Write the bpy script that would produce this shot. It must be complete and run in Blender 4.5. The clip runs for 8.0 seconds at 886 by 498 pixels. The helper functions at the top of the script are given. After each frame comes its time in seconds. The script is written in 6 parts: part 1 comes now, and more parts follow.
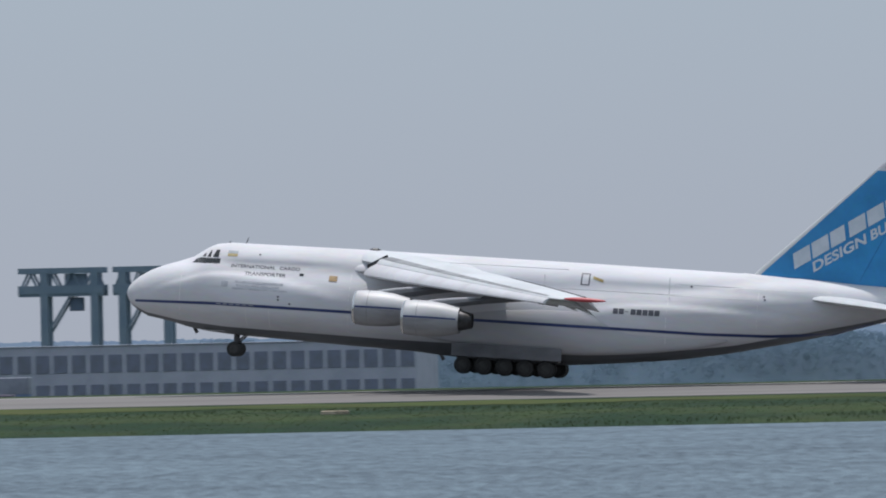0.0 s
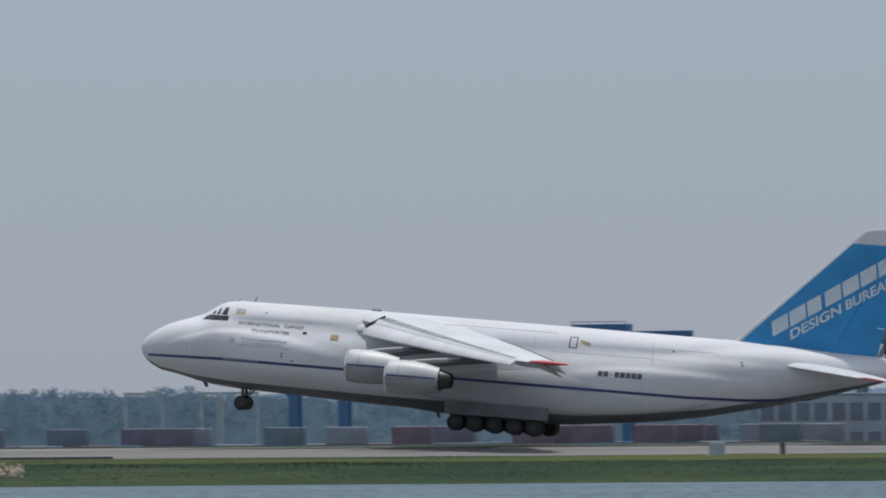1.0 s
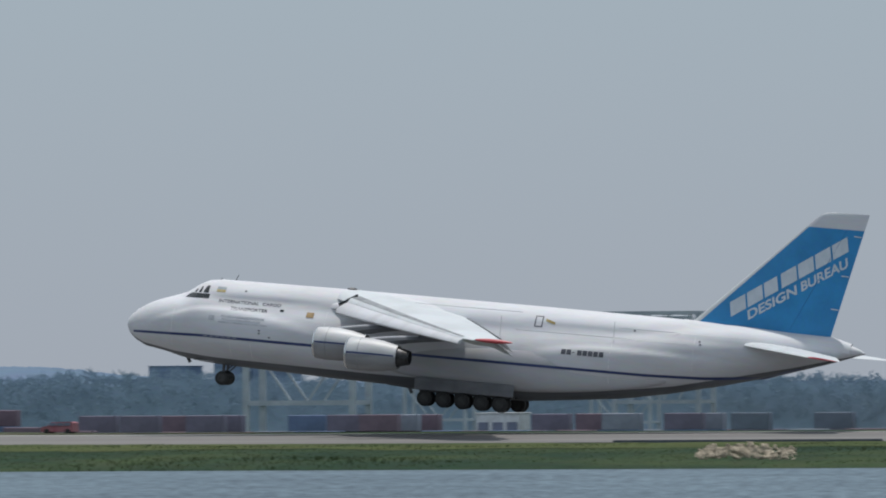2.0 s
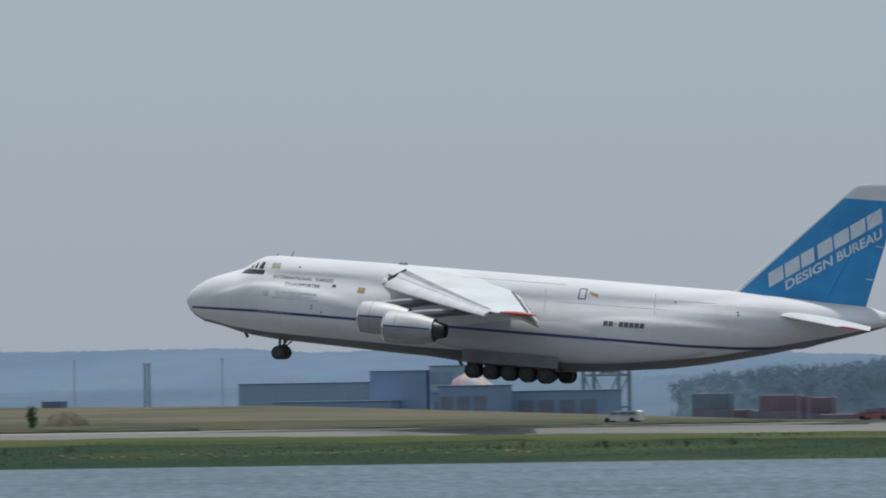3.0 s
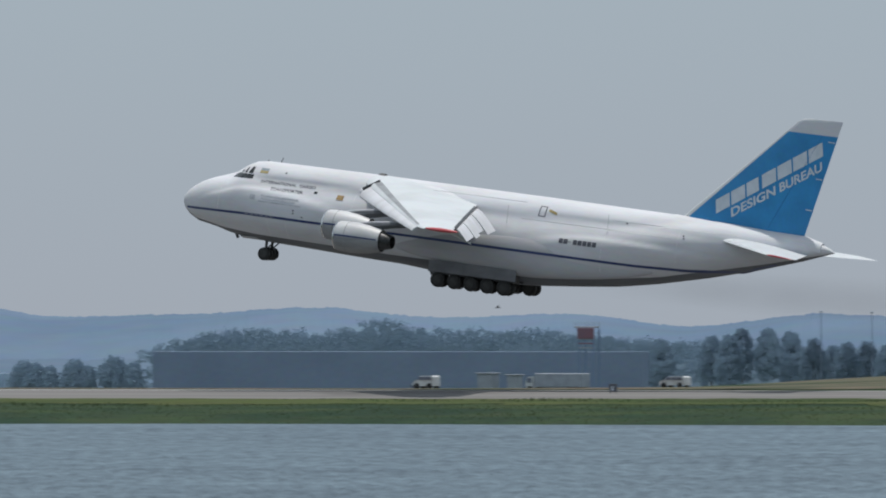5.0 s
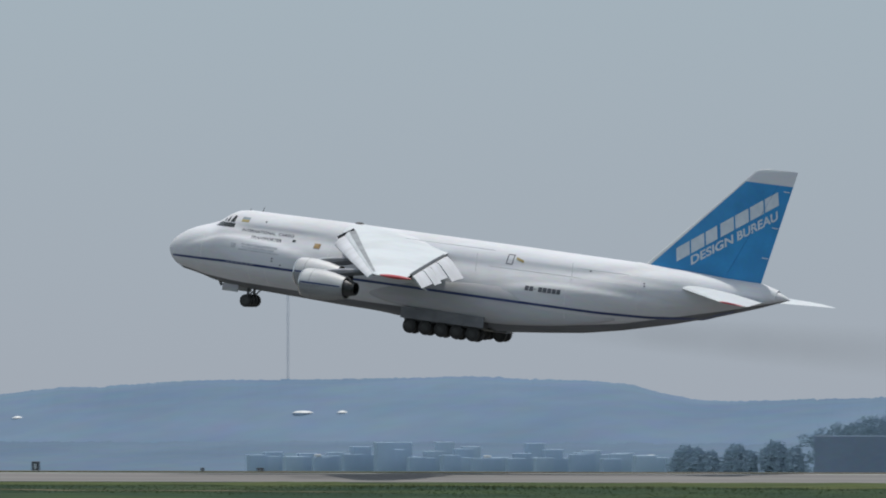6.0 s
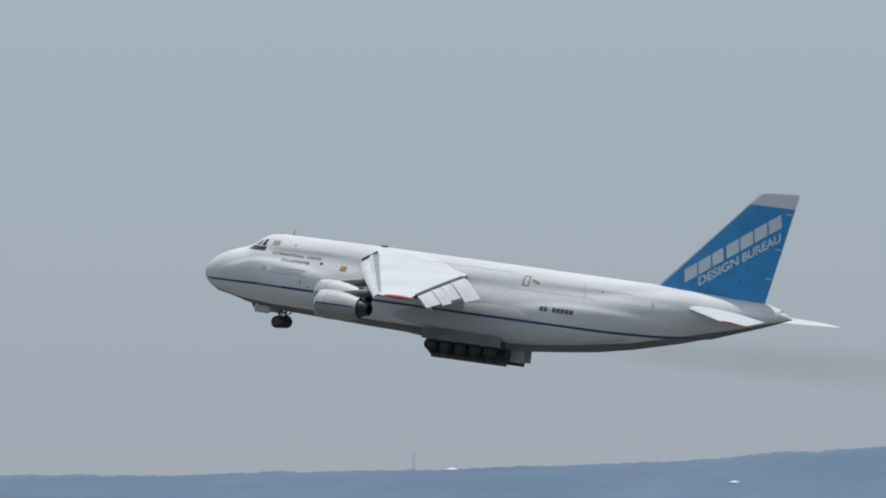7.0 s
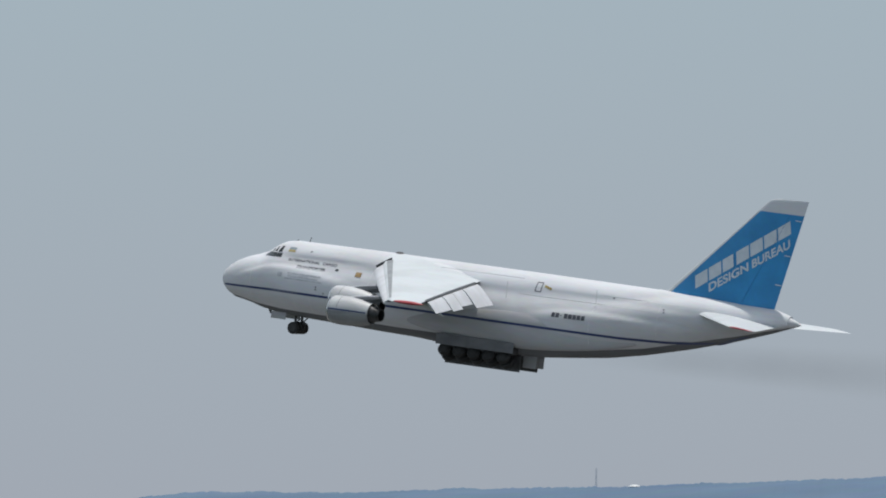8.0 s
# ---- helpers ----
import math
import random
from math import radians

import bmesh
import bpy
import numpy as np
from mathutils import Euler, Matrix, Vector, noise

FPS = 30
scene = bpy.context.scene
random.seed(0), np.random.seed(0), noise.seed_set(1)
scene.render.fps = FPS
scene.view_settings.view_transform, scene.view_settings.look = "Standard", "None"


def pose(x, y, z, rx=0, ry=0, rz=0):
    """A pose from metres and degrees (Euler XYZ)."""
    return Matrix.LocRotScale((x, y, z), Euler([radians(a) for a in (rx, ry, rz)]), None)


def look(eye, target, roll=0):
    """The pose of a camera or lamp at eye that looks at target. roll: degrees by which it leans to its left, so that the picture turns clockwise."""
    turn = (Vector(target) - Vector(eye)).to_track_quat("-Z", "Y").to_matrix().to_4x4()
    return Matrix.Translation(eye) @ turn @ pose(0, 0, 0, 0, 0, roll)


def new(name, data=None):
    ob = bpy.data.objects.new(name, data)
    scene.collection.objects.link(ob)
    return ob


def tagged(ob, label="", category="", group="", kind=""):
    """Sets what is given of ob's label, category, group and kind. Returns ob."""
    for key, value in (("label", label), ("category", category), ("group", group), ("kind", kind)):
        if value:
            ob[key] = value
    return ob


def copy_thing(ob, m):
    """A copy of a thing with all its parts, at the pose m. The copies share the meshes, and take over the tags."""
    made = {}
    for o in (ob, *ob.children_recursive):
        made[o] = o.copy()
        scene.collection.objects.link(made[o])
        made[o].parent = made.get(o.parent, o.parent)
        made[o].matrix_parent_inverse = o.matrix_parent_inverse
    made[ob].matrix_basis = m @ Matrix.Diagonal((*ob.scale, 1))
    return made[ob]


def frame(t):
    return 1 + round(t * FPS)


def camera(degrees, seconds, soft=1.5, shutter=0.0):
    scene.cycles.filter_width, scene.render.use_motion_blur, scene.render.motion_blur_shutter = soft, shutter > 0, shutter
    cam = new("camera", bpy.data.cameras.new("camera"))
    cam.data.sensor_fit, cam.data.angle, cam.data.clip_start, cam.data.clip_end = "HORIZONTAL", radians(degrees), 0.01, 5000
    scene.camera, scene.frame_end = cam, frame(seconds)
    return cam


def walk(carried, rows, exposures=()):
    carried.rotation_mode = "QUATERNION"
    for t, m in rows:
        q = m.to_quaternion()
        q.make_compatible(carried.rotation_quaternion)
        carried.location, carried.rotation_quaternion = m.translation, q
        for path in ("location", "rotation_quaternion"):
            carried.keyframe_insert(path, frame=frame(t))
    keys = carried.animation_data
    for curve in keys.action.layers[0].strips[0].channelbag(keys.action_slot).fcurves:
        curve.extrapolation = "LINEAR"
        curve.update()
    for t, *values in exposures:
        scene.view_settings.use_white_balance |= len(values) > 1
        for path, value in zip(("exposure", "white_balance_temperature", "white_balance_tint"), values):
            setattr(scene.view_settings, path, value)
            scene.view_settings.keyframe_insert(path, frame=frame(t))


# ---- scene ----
# ---- camera ----
EYE_HEIGHT = 5.0
TRACK = 1252.2          # distance of the take-off line from the shore where the camera stands

# seconds, sideways, forwards, turn to the right, tilt, lean
EYE_ROWS = [
    (0.0, -13.39, 56.65, -10.655, 0.318, -1.210),
    (0.5, -8.91, 37.70, -12.060, 0.352, -0.619),
    (1, -4.43, 18.75, -13.873, 0.549, -0.506),
    (1.5, -0.72, 3.03, -15.314, 0.520, -0.027),
    (1.7, 0, 0, -15.938, 0.506, -0.099),
    (2.8, 0, 0, -19.399, 0.498, -0.944),
    (3, 0, 0, -20.065, 0.488, -0.932),
    (3.5, 0, 0, -21.456, 0.572, -0.85),
    (3.8, 0, 0, -22.447, 0.405, -0.518),
    (4, 0, 0, -22.892, 0.395, -0.316),
    (4.5, 0, 0, -24.370, 0.407, -0.059),
    (4.7, 0, 0, -25.032, 0.359, -0.015),
    (5.8, 0, 0, -28.134, 0.623, -0.021),
    (6, 0, 0, -28.581, 0.680, 0.005),
    (6.5, 0, 0, -29.962, 0.591, -0.018),
    (6.8, 0, 0, -30.821, 0.834, -0.030),
    (7, 0, 0, -31.395, 0.933, 0.013),
    (7.3, 0, 0, -32.112, 0.999, 0.014),
]

# seconds, along the runway, height of the reference line, nose-up angle
FLIGHT = [
    (0, -229.46, 5.88, 4.53),
    (0.5, -260.37, 5.77, 4.60),
    (1, -300.50, 5.86, 4.90),
    (1.5, -335.09, 6.52, 4.98),
    (1.7, -350.98, 6.60, 5.07),
    (2.8, -431.26, 8.61, 5.09),
    (3, -446.70, 8.97, 5.12),
    (3.5, -482.67, 9.98, 5.15),
    (3.8, -508.56, 10.75, 5.08),
    (4, -524.72, 11.24, 5.43),
    (4.5, -561.17, 12.36, 6.13),
    (4.7, -577.42, 12.97, 6.50),
    (5.8, -663.79, 17.21, 7.11),
    (6, -677.16, 17.92, 6.98),
    (6.5, -716.69, 20.29, 6.92),
    (6.8, -743.15, 21.73, 7.01),
    (7, -756.71, 22.65, 6.93),
    (7.3, -776.71, 23.87, 6.93),
]


def aim(x, y, turn, tilt, lean):
    return pose(x, y, EYE_HEIGHT, 90 + tilt, 0, -turn) @ pose(0, 0, 0, 0, 0, lean)


cam = camera(3.4784, 8.0, soft=1.9, shutter=0.12)
walk(cam, [(t, aim(*r)) for t, *r in EYE_ROWS] + [(8.0, aim(*EYE_ROWS[-1][1:]))],
     [(0.0, 0.08, 6350, 13), (0.5, 0.09, 6350, 13), (1.0, -0.06, 6400, 11), (1.5, -0.04, 6430, 10), (3.0, 0.0, 6450, 9), (8.0, 0.0, 6470, 9)])

# ---- light ----
SUN_UP, SUN_FROM = 82.5, -5.0      # elevation; bearing clockwise from the way across the runway
world = bpy.data.worlds.new("world")
scene.world = world
world.use_nodes = True
wn, wl = world.node_tree.nodes, world.node_tree.links
sky = wn.new("ShaderNodeTexSky")
sky.sky_type, sky.sun_disc = "NISHITA", False
sky.sun_elevation, sky.sun_rotation = radians(SUN_UP), radians(SUN_FROM)
sky.air_density, sky.dust_density, sky.ozone_density = 1.0, 1.0, 1.0
# a summer haze lies over the clear sky, paler and bluer with height
co = wn.new("ShaderNodeTexCoord")
xyz = wn.new("ShaderNodeSeparateXYZ")
wl.new(co.outputs["Generated"], xyz.inputs[0])
ramp = wn.new("ShaderNodeValToRGB")
span = wn.new("ShaderNodeMapRange")
span.inputs["From Min"].default_value, span.inputs["From Max"].default_value = -0.005, 0.995
wl.new(xyz.outputs["Z"], span.inputs["Value"])
wl.new(span.outputs[0], ramp.inputs[0])
stops = ((0.0, (4.05, 4.42, 5.12)), (0.045, (4.06, 5.02, 5.76)), (0.25, (5.5, 6.45, 7.4)), (1.0, (6.2, 7.2, 8.2)))
ramp.color_ramp.elements[1].position = 1.0
for p in (0.045, 0.25):
    ramp.color_ramp.elements.new(p)
for e, (p, c) in zip(ramp.color_ramp.elements, stops):
    e.position, e.color = p, (*c, 1)
tone = wn.new("ShaderNodeMix")
tone.data_type = "RGBA"
tone.inputs["Factor"].default_value = 0.93
wl.new(sky.outputs[0], tone.inputs["A"])
wl.new(ramp.outputs[0], tone.inputs["B"])
wl.new(tone.outputs["Result"], wn["Background"].inputs["Color"])
wn["Background"].inputs["Strength"].default_value = 0.09

sun = new("sun", bpy.data.lights.new("sun", "SUN"))
sun.data.energy, sun.data.angle, sun.data.color = 3.2, radians(1.0), (1.0, 0.955, 0.89)
sa, se = radians(SUN_FROM), radians(SUN_UP)
sun.matrix_world = look((0, 0, 0), (-math.sin(sa) * math.cos(se), -math.cos(sa) * math.cos(se), -math.sin(se)))


# ---- materials ----
def mat(name, base, rough=0.6, metal=0.0, second=None, size=1.0, mix=0.5, bump=0.0, bump_size=None, detail=6.0,
        stretch=(1, 1, 1), spec=0.5, grain=0.12, thin=0.0):
    """A painted, earthy or metal surface: two colours mixed by a broad noise, a fine grain over them, and relief."""
    m = bpy.data.materials.new(name)
    m.use_nodes = True
    n, l = m.node_tree.nodes, m.node_tree.links
    b = n["Principled BSDF"]
    b.inputs["Roughness"].default_value, b.inputs["Metallic"].default_value = rough, metal
    b.inputs["Specular IOR Level"].default_value = spec
    co = n.new("ShaderNodeTexCoord")
    mp = n.new("ShaderNodeMapping")
    mp.inputs["Scale"].default_value = stretch
    l.new(co.outputs["Object"], mp.inputs["Vector"])
    broad, fine = n.new("ShaderNodeTexNoise"), n.new("ShaderNodeTexNoise")
    broad.inputs["Scale"].default_value, broad.inputs["Detail"].default_value = 1 / size, detail
    fine.inputs["Scale"].default_value, fine.inputs["Detail"].default_value = 9 / size, 8
    l.new(mp.outputs[0], broad.inputs["Vector"])
    l.new(mp.outputs[0], fine.inputs["Vector"])
    ramp = n.new("ShaderNodeMapRange")
    ramp.inputs["From Min"].default_value, ramp.inputs["From Max"].default_value = 0.62 - 0.4 * mix, 0.82 - 0.4 * mix
    l.new(broad.outputs[0], ramp.inputs["Value"])
    c1 = n.new("ShaderNodeMix")
    c1.data_type = "RGBA"
    c1.inputs["A"].default_value = (*base, 1)
    c1.inputs["B"].default_value = (*(second or [0.8 * v for v in base]), 1)
    l.new(ramp.outputs[0], c1.inputs["Factor"])
    c2 = n.new("ShaderNodeMix")
    c2.data_type, c2.blend_type = "RGBA", "OVERLAY"
    c2.inputs["Factor"].default_value = grain
    l.new(c1.outputs["Result"], c2.inputs["A"])
    l.new(fine.outputs["Color"], c2.inputs["B"])
    l.new(c2.outputs["Result"], b.inputs["Base Color"])
    if thin:    # leaves and blades let light through
        tl, mx = n.new("ShaderNodeBsdfTranslucent"), n.new("ShaderNodeMixShader")
        mx.inputs[0].default_value = thin
        l.new(c2.outputs["Result"], tl.inputs["Color"])
        l.new(b.outputs[0], mx.inputs[1])
        l.new(tl.outputs[0], mx.inputs[2])
        l.new(mx.outputs[0], n["Material Output"].inputs["Surface"])
    if bump:
        bp = n.new("ShaderNodeBump")
        bp.inputs["Strength"].default_value, bp.inputs["Distance"].default_value = 1.0, bump
        src = fine
        if bump_size:
            src = n.new("ShaderNodeTexNoise")
            src.inputs["Scale"].default_value, src.inputs["Detail"].default_value = 1 / bump_size, 6
            l.new(mp.outputs[0], src.inputs["Vector"])
        l.new(src.outputs[0], bp.inputs["Height"])
        l.new(bp.outputs[0], b.inputs["Normal"])
    return m


WHITE = mat("white_paint", (0.56, 0.565, 0.598), 0.62, spec=0.25, second=(0.50, 0.50, 0.52), size=3.2, mix=0.5, stretch=(0.35, 1, 1.3), bump=0.004)
# grime and the wing's shade are both put into this darker white
GRIMY_SHADED = mat("grimy_shaded_white_paint", (0.43, 0.435, 0.46), 0.65, spec=0.2, second=(0.35, 0.35, 0.365), size=3.5, mix=0.5, stretch=(0.25, 1, 1), bump=0.004)
GREY = mat("grey_belly_paint", (0.165, 0.173, 0.19), 0.6, spec=0.2, second=(0.12, 0.127, 0.14), size=3, mix=0.55, stretch=(0.25, 1, 1), bump=0.004)
WING = mat("wing_paint", (0.53, 0.55, 0.57), 0.45, second=(0.46, 0.475, 0.49), size=4, mix=0.4, stretch=(1, 0.4, 1))
WING_DARK = mat("bare_spar_metal", (0.27, 0.28, 0.29), 0.5, 0.3, second=(0.2, 0.2, 0.21), size=1.5)
NAVY = mat("navy_stripe_paint", (0.02, 0.035, 0.12), 0.4, second=(0.03, 0.05, 0.15), size=2)
BLUE = mat("blue_fin_paint", (0.021, 0.225, 0.50), 0.42, second=(0.017, 0.19, 0.43), size=3.5, mix=0.5)
BLUE_DARK = mat("dark_blue_seam", (0.014, 0.14, 0.36), 0.5, second=(0.012, 0.12, 0.3), size=1)
LETTER = mat("pale_lettering", (0.55, 0.60, 0.66), 0.5, second=(0.48, 0.54, 0.6), size=1)
FADED = mat("faded_lettering", (0.36, 0.37, 0.41), 0.5, second=(0.46, 0.47, 0.5), size=0.6)
INK = mat("dark_lettering", (0.05, 0.055, 0.07), 0.5, second=(0.08, 0.08, 0.1), size=0.6)
RED = mat("red_tip_paint", (0.46, 0.075, 0.09), 0.4, second=(0.4, 0.05, 0.06), size=1)
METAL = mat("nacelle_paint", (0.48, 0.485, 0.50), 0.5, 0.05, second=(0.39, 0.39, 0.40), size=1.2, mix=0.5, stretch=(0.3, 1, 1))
# pylon colour is darkened to merge with the shade under the wing
PYLON = mat("pylon_painted_shade", (0.13, 0.135, 0.15), 0.6, second=(0.10, 0.105, 0.115), size=1.5, mix=0.5)
LIP = mat("bare_lip_metal", (0.62, 0.62, 0.62), 0.25, 0.9, second=(0.5, 0.5, 0.5), size=1)
# sooty metal, also used as the painted shade in wing gaps
SOOT_AND_SHADE = mat("sooty_metal_and_gap_shade", (0.06, 0.06, 0.065), 0.45, 0.6, second=(0.03, 0.03, 0.03), size=0.6)
TYRE = mat("tyre_rubber", (0.016, 0.016, 0.017), 0.75, second=(0.03, 0.03, 0.03), size=0.4)
HUB = mat("wheel_hub_metal", (0.05, 0.05, 0.05), 0.6, 0.3, second=(0.035, 0.035, 0.035), size=0.3)
STRUT = mat("strut_metal", (0.10, 0.10, 0.11), 0.45, 0.4, second=(0.06, 0.06, 0.06), size=0.5)
GLASS = mat("cockpit_glass", (0.015, 0.018, 0.02), 0.08, second=(0.03, 0.03, 0.03), size=1)
SEAM = mat("skin_seam_grime", (0.62, 0.62, 0.62), 0.6, second=(0.68, 0.68, 0.68), size=0.8)
DOOR = mat("grey_door_paint", (0.19, 0.195, 0.21), 0.6, second=(0.14, 0.145, 0.16), size=2, spec=0.2)
METAL_LOW = mat("darker_lower_cowl", (0.27, 0.275, 0.29), 0.55, second=(0.20, 0.20, 0.215), size=1.0, mix=0.5, stretch=(0.3, 1, 1))
YELLOW = mat("yellow_mark", (0.34, 0.28, 0.13), 0.5, second=(0.3, 0.22, 0.08), size=0.4)
FLAGBLUE = mat("flag_blue", (0.21, 0.25, 0.28), 0.5, size=0.5)
ORANGE = mat("orange_mark", (0.32, 0.21, 0.08), 0.5, second=(0.2, 0.13, 0.06), size=0.4)


# ---- mesh helpers ----
def mesh_object(name, verts, faces, material, parent=None, label="", smooth=False, indices=None):
    me = bpy.data.meshes.new(name)
    me.from_pydata([tuple(v) for v in verts], [], [tuple(f) for f in faces])
    for m in material if isinstance(material, (list, tuple)) else [material]:
        me.materials.append(m)
    if indices is not None:
        me.polygons.foreach_set("material_index", indices)
    bm = bmesh.new()
    bm.from_mesh(me)
    bmesh.ops.recalc_face_normals(bm, faces=bm.faces)
    bm.to_mesh(me)
    bm.free()
    if smooth:
        me.polygons.foreach_set("use_smooth", [True] * len(me.polygons))
        me.set_sharp_from_angle(angle=radians(38))
    me.update()
    ob = new(name, me)
    if parent is not None:
        ob.parent = parent
    if label:
        tagged(ob, label)
    return ob


def thing(name, label, category, m=None, group="", kind=""):
    ob = new(name)
    ob.empty_display_size = 0.2
    if m is not None:
        ob.matrix_basis = m
    return tagged(ob, label, category, group, kind)


def box_data(x0, x1, y0, y1, z0, z1, bevel=0.0):
    bm = bmesh.new()
    bmesh.ops.create_cube(bm, size=1)
    for v in bm.verts:
        v.co = ((x0 + x1) / 2 + v.co.x * (x1 - x0), (y0 + y1) / 2 + v.co.y * (y1 - y0), (z0 + z1) / 2 + v.co.z * (z1 - z0))
    if bevel:
        bmesh.ops.bevel(bm, geom=bm.edges[:], offset=bevel, segments=1, affect="EDGES")
    return take(bm)


def take(bm):
    bm.verts.index_update()
    out = [v.co.copy() for v in bm.verts], [[v.index for v in f.verts] for f in bm.faces]
    bm.free()
    return out


def join(*pieces):
    vs, fs = [], []
    for v, f in pieces:
        o = len(vs)
        vs += list(v)
        fs += [[i + o for i in q] for q in f]
    return vs, fs


def moved(data, m):
    return [m @ Vector(v) for v in data[0]], data[1]


def bar_data(a, b, r0, r1=None, n=8):
    """A round bar from a to b."""
    a, b = Vector(a), Vector(b)
    r1 = r0 if r1 is None else r1
    q = (b - a).to_track_quat("Z", "Y").to_matrix()
    vs, fs = [], []
    for c, r in ((a, r0), (b, r1)):
        vs += [c + q @ Vector((r * math.cos(2 * math.pi * i / n), r * math.sin(2 * math.pi * i / n), 0)) for i in range(n)]
    fs += [[i, (i + 1) % n, n + (i + 1) % n, n + i] for i in range(n)]
    fs += [list(range(n))[::-1], list(range(n, 2 * n))]
    return vs, fs


def beam_data(a, b, w, h=None):
    """A square beam from a to b."""
    a, b = Vector(a), Vector(b)
    h = w if h is None else h
    q = (b - a).to_track_quat("Z", "Y").to_matrix()
    vs = []
    for c in (a, b):
        vs += [c + q @ Vector((sx * w / 2, sy * h / 2, 0)) for sx, sy in ((-1, -1), (1, -1), (1, 1), (-1, 1))]
    return vs, [[0, 3, 2, 1], [4, 5, 6, 7]] + [[i, (i + 1) % 4, 4 + (i + 1) % 4, 4 + i] for i in range(4)]


def loft_data(rings, close=True, caps=True):
    n = len(rings[0])
    vs = [p for r in rings for p in r]
    fs = []
    for k in range(len(rings) - 1):
        for i in range(n if close else n - 1):
            j = (i + 1) % n
            fs.append([k * n + i, k * n + j, (k + 1) * n + j, (k + 1) * n + i])
    if caps:
        fs += [list(range(n))[::-1], list(range((len(rings) - 1) * n, len(rings) * n))]
    return vs, fs


def lathe_data(profile, n=28, axis="x"):
    """A body of revolution: profile of (along, radius)."""
    rings = []
    for s, r in profile:
        ring = []
        for i in range(n):
            a = 2 * math.pi * i / n
            p = (s, r * math.cos(a), r * math.sin(a)) if axis == "x" else (r * math.cos(a), s, r * math.sin(a)) if axis == "y" else (r * math.cos(a), r * math.sin(a), s)
            ring.append(Vector(p))
        rings.append(ring)
    return loft_data(rings)


def table(rows):
    xs, ys = zip(*rows)
    return lambda x: float(np.interp(x, xs, ys))


# ---- the aircraft: x runs aft from the nose, y to starboard, z up from the tip of the nose ----
fus_top = table([(0, 0.02), (0.16, 0.47), (0.5, 0.92), (1.09, 1.42), (2, 1.98), (2.86, 2.37), (4.87, 3.05), (5.6, 3.32), (6.3, 3.8), (7.0, 4.25), (7.6, 4.5), (8.8, 4.66), (20, 4.72), (40, 4.66), (53, 4.57), (58, 4.42), (62, 4.2), (66, 3.84), (67.5, 3.58), (68.6, 3.2), (69.1, 2.9)])
fus_bot = table([(0, -0.02), (0.1, -0.35), (0.26, -0.69), (0.6, -1.1), (1.08, -1.45), (2, -1.88), (3.1, -2.05), (4.1, -2.24), (5.4, -2.57), (7, -2.83), (9.5, -3.02), (15, -3.2), (20, -3.38), (24.3, -3.47), (27.5, -3.72), (32, -3.9), (37.3, -3.95), (39.3, -3.78), (43.2, -3.38), (47.2, -2.92), (51.2, -2.19), (56.5, -0.98), (61.8, 0.44), (65.8, 1.68), (69.1, 2.84)])
fus_wide = table([(0, 0.03), (0.16, 0.5), (0.5, 0.95), (1.1, 1.4), (2, 1.9), (2.9, 2.25), (5, 2.85), (8, 3.35), (12, 3.6), (20, 3.65), (44, 3.65), (50, 3.4), (56, 2.75), (62, 1.85), (66, 1.1), (69.1, 0.08)])
lobe_share = table([(0, 1), (4, 1), (10, 0.80), (47, 0.80), (57, 1), (70, 1)])
belly_line = table([(0, -0.3), (0.6, -0.95), (2, -1.55), (5, -2.05), (9, -2.35), (24, -2.6), (40, -2.55), (47, -2.2), (52, -1.45), (58, -0.05), (63, 1.15), (69.1, 2.86)])


cheek_top = table([(1.5, -0.2), (4, 1.2), (7, 2.15), (10, 2.35), (13, 2.1), (16, 1.55), (19, 0.6), (21, -0.4), (37, -0.4), (40, 1.0), (43, 1.6), (47, 1.75), (52, 1.55), (57, 1.2), (61, 1.3)])
cheek_out = table([(1.5, 0), (5, 0.10), (9, 0.24), (15, 0.24), (20, 0.05), (21, 0), (38, 0), (42, 0.2), (50, 0.2), (58, 0.05), (60, 0)])
deck_in = table([(8.5, 0), (10, 0.09), (17, 0.09), (20, 0), (37, 0), (41, 0.07), (54, 0.07), (60, 0)])


def half_width(x, z):
    """Half the fuselage's width: a broad cargo lobe with the narrower crew and passenger deck above it."""
    zb, zt, w = fus_bot(x), fus_top(x), fus_wide(x)
    h1 = max(1e-4, (zt - zb) * lobe_share(x) / 2)
    u = min(1, abs((z - zb - h1) / h1))
    e1 = w * ((1 - u ** 2.35) ** (1 / 2.2) if z > zb + h1 else math.sqrt(max(0, 1 - u ** 2.05)))
    h2 = max(1e-4, min(2.5, (zt - zb) / 2))
    u = min(1, abs((z - zt + h2) / h2))
    e2 = min(2.55, 0.74 * w) * math.sqrt(max(0, 1 - u * u))
    base = (e1 ** 9 + e2 ** 9) ** (1 / 9)
    # swellings low on the flanks, and the crease under the upper deck
    t = min(1, max(0, (cheek_top(x) - z) / 0.38))
    low = min(1, max(0, (z + 2.4) / 1.5))
    crease = zt - 1.62
    return base + cheek_out(x) * t * t * (3 - 2 * t) * low * min(1, base) - deck_in(x) * math.exp(-((z - crease) / 0.30) ** 2)


def on_skin(x, z, off=0.02, side=-1):
    return Vector((x - 36, side * (half_width(x, z) + off), z))


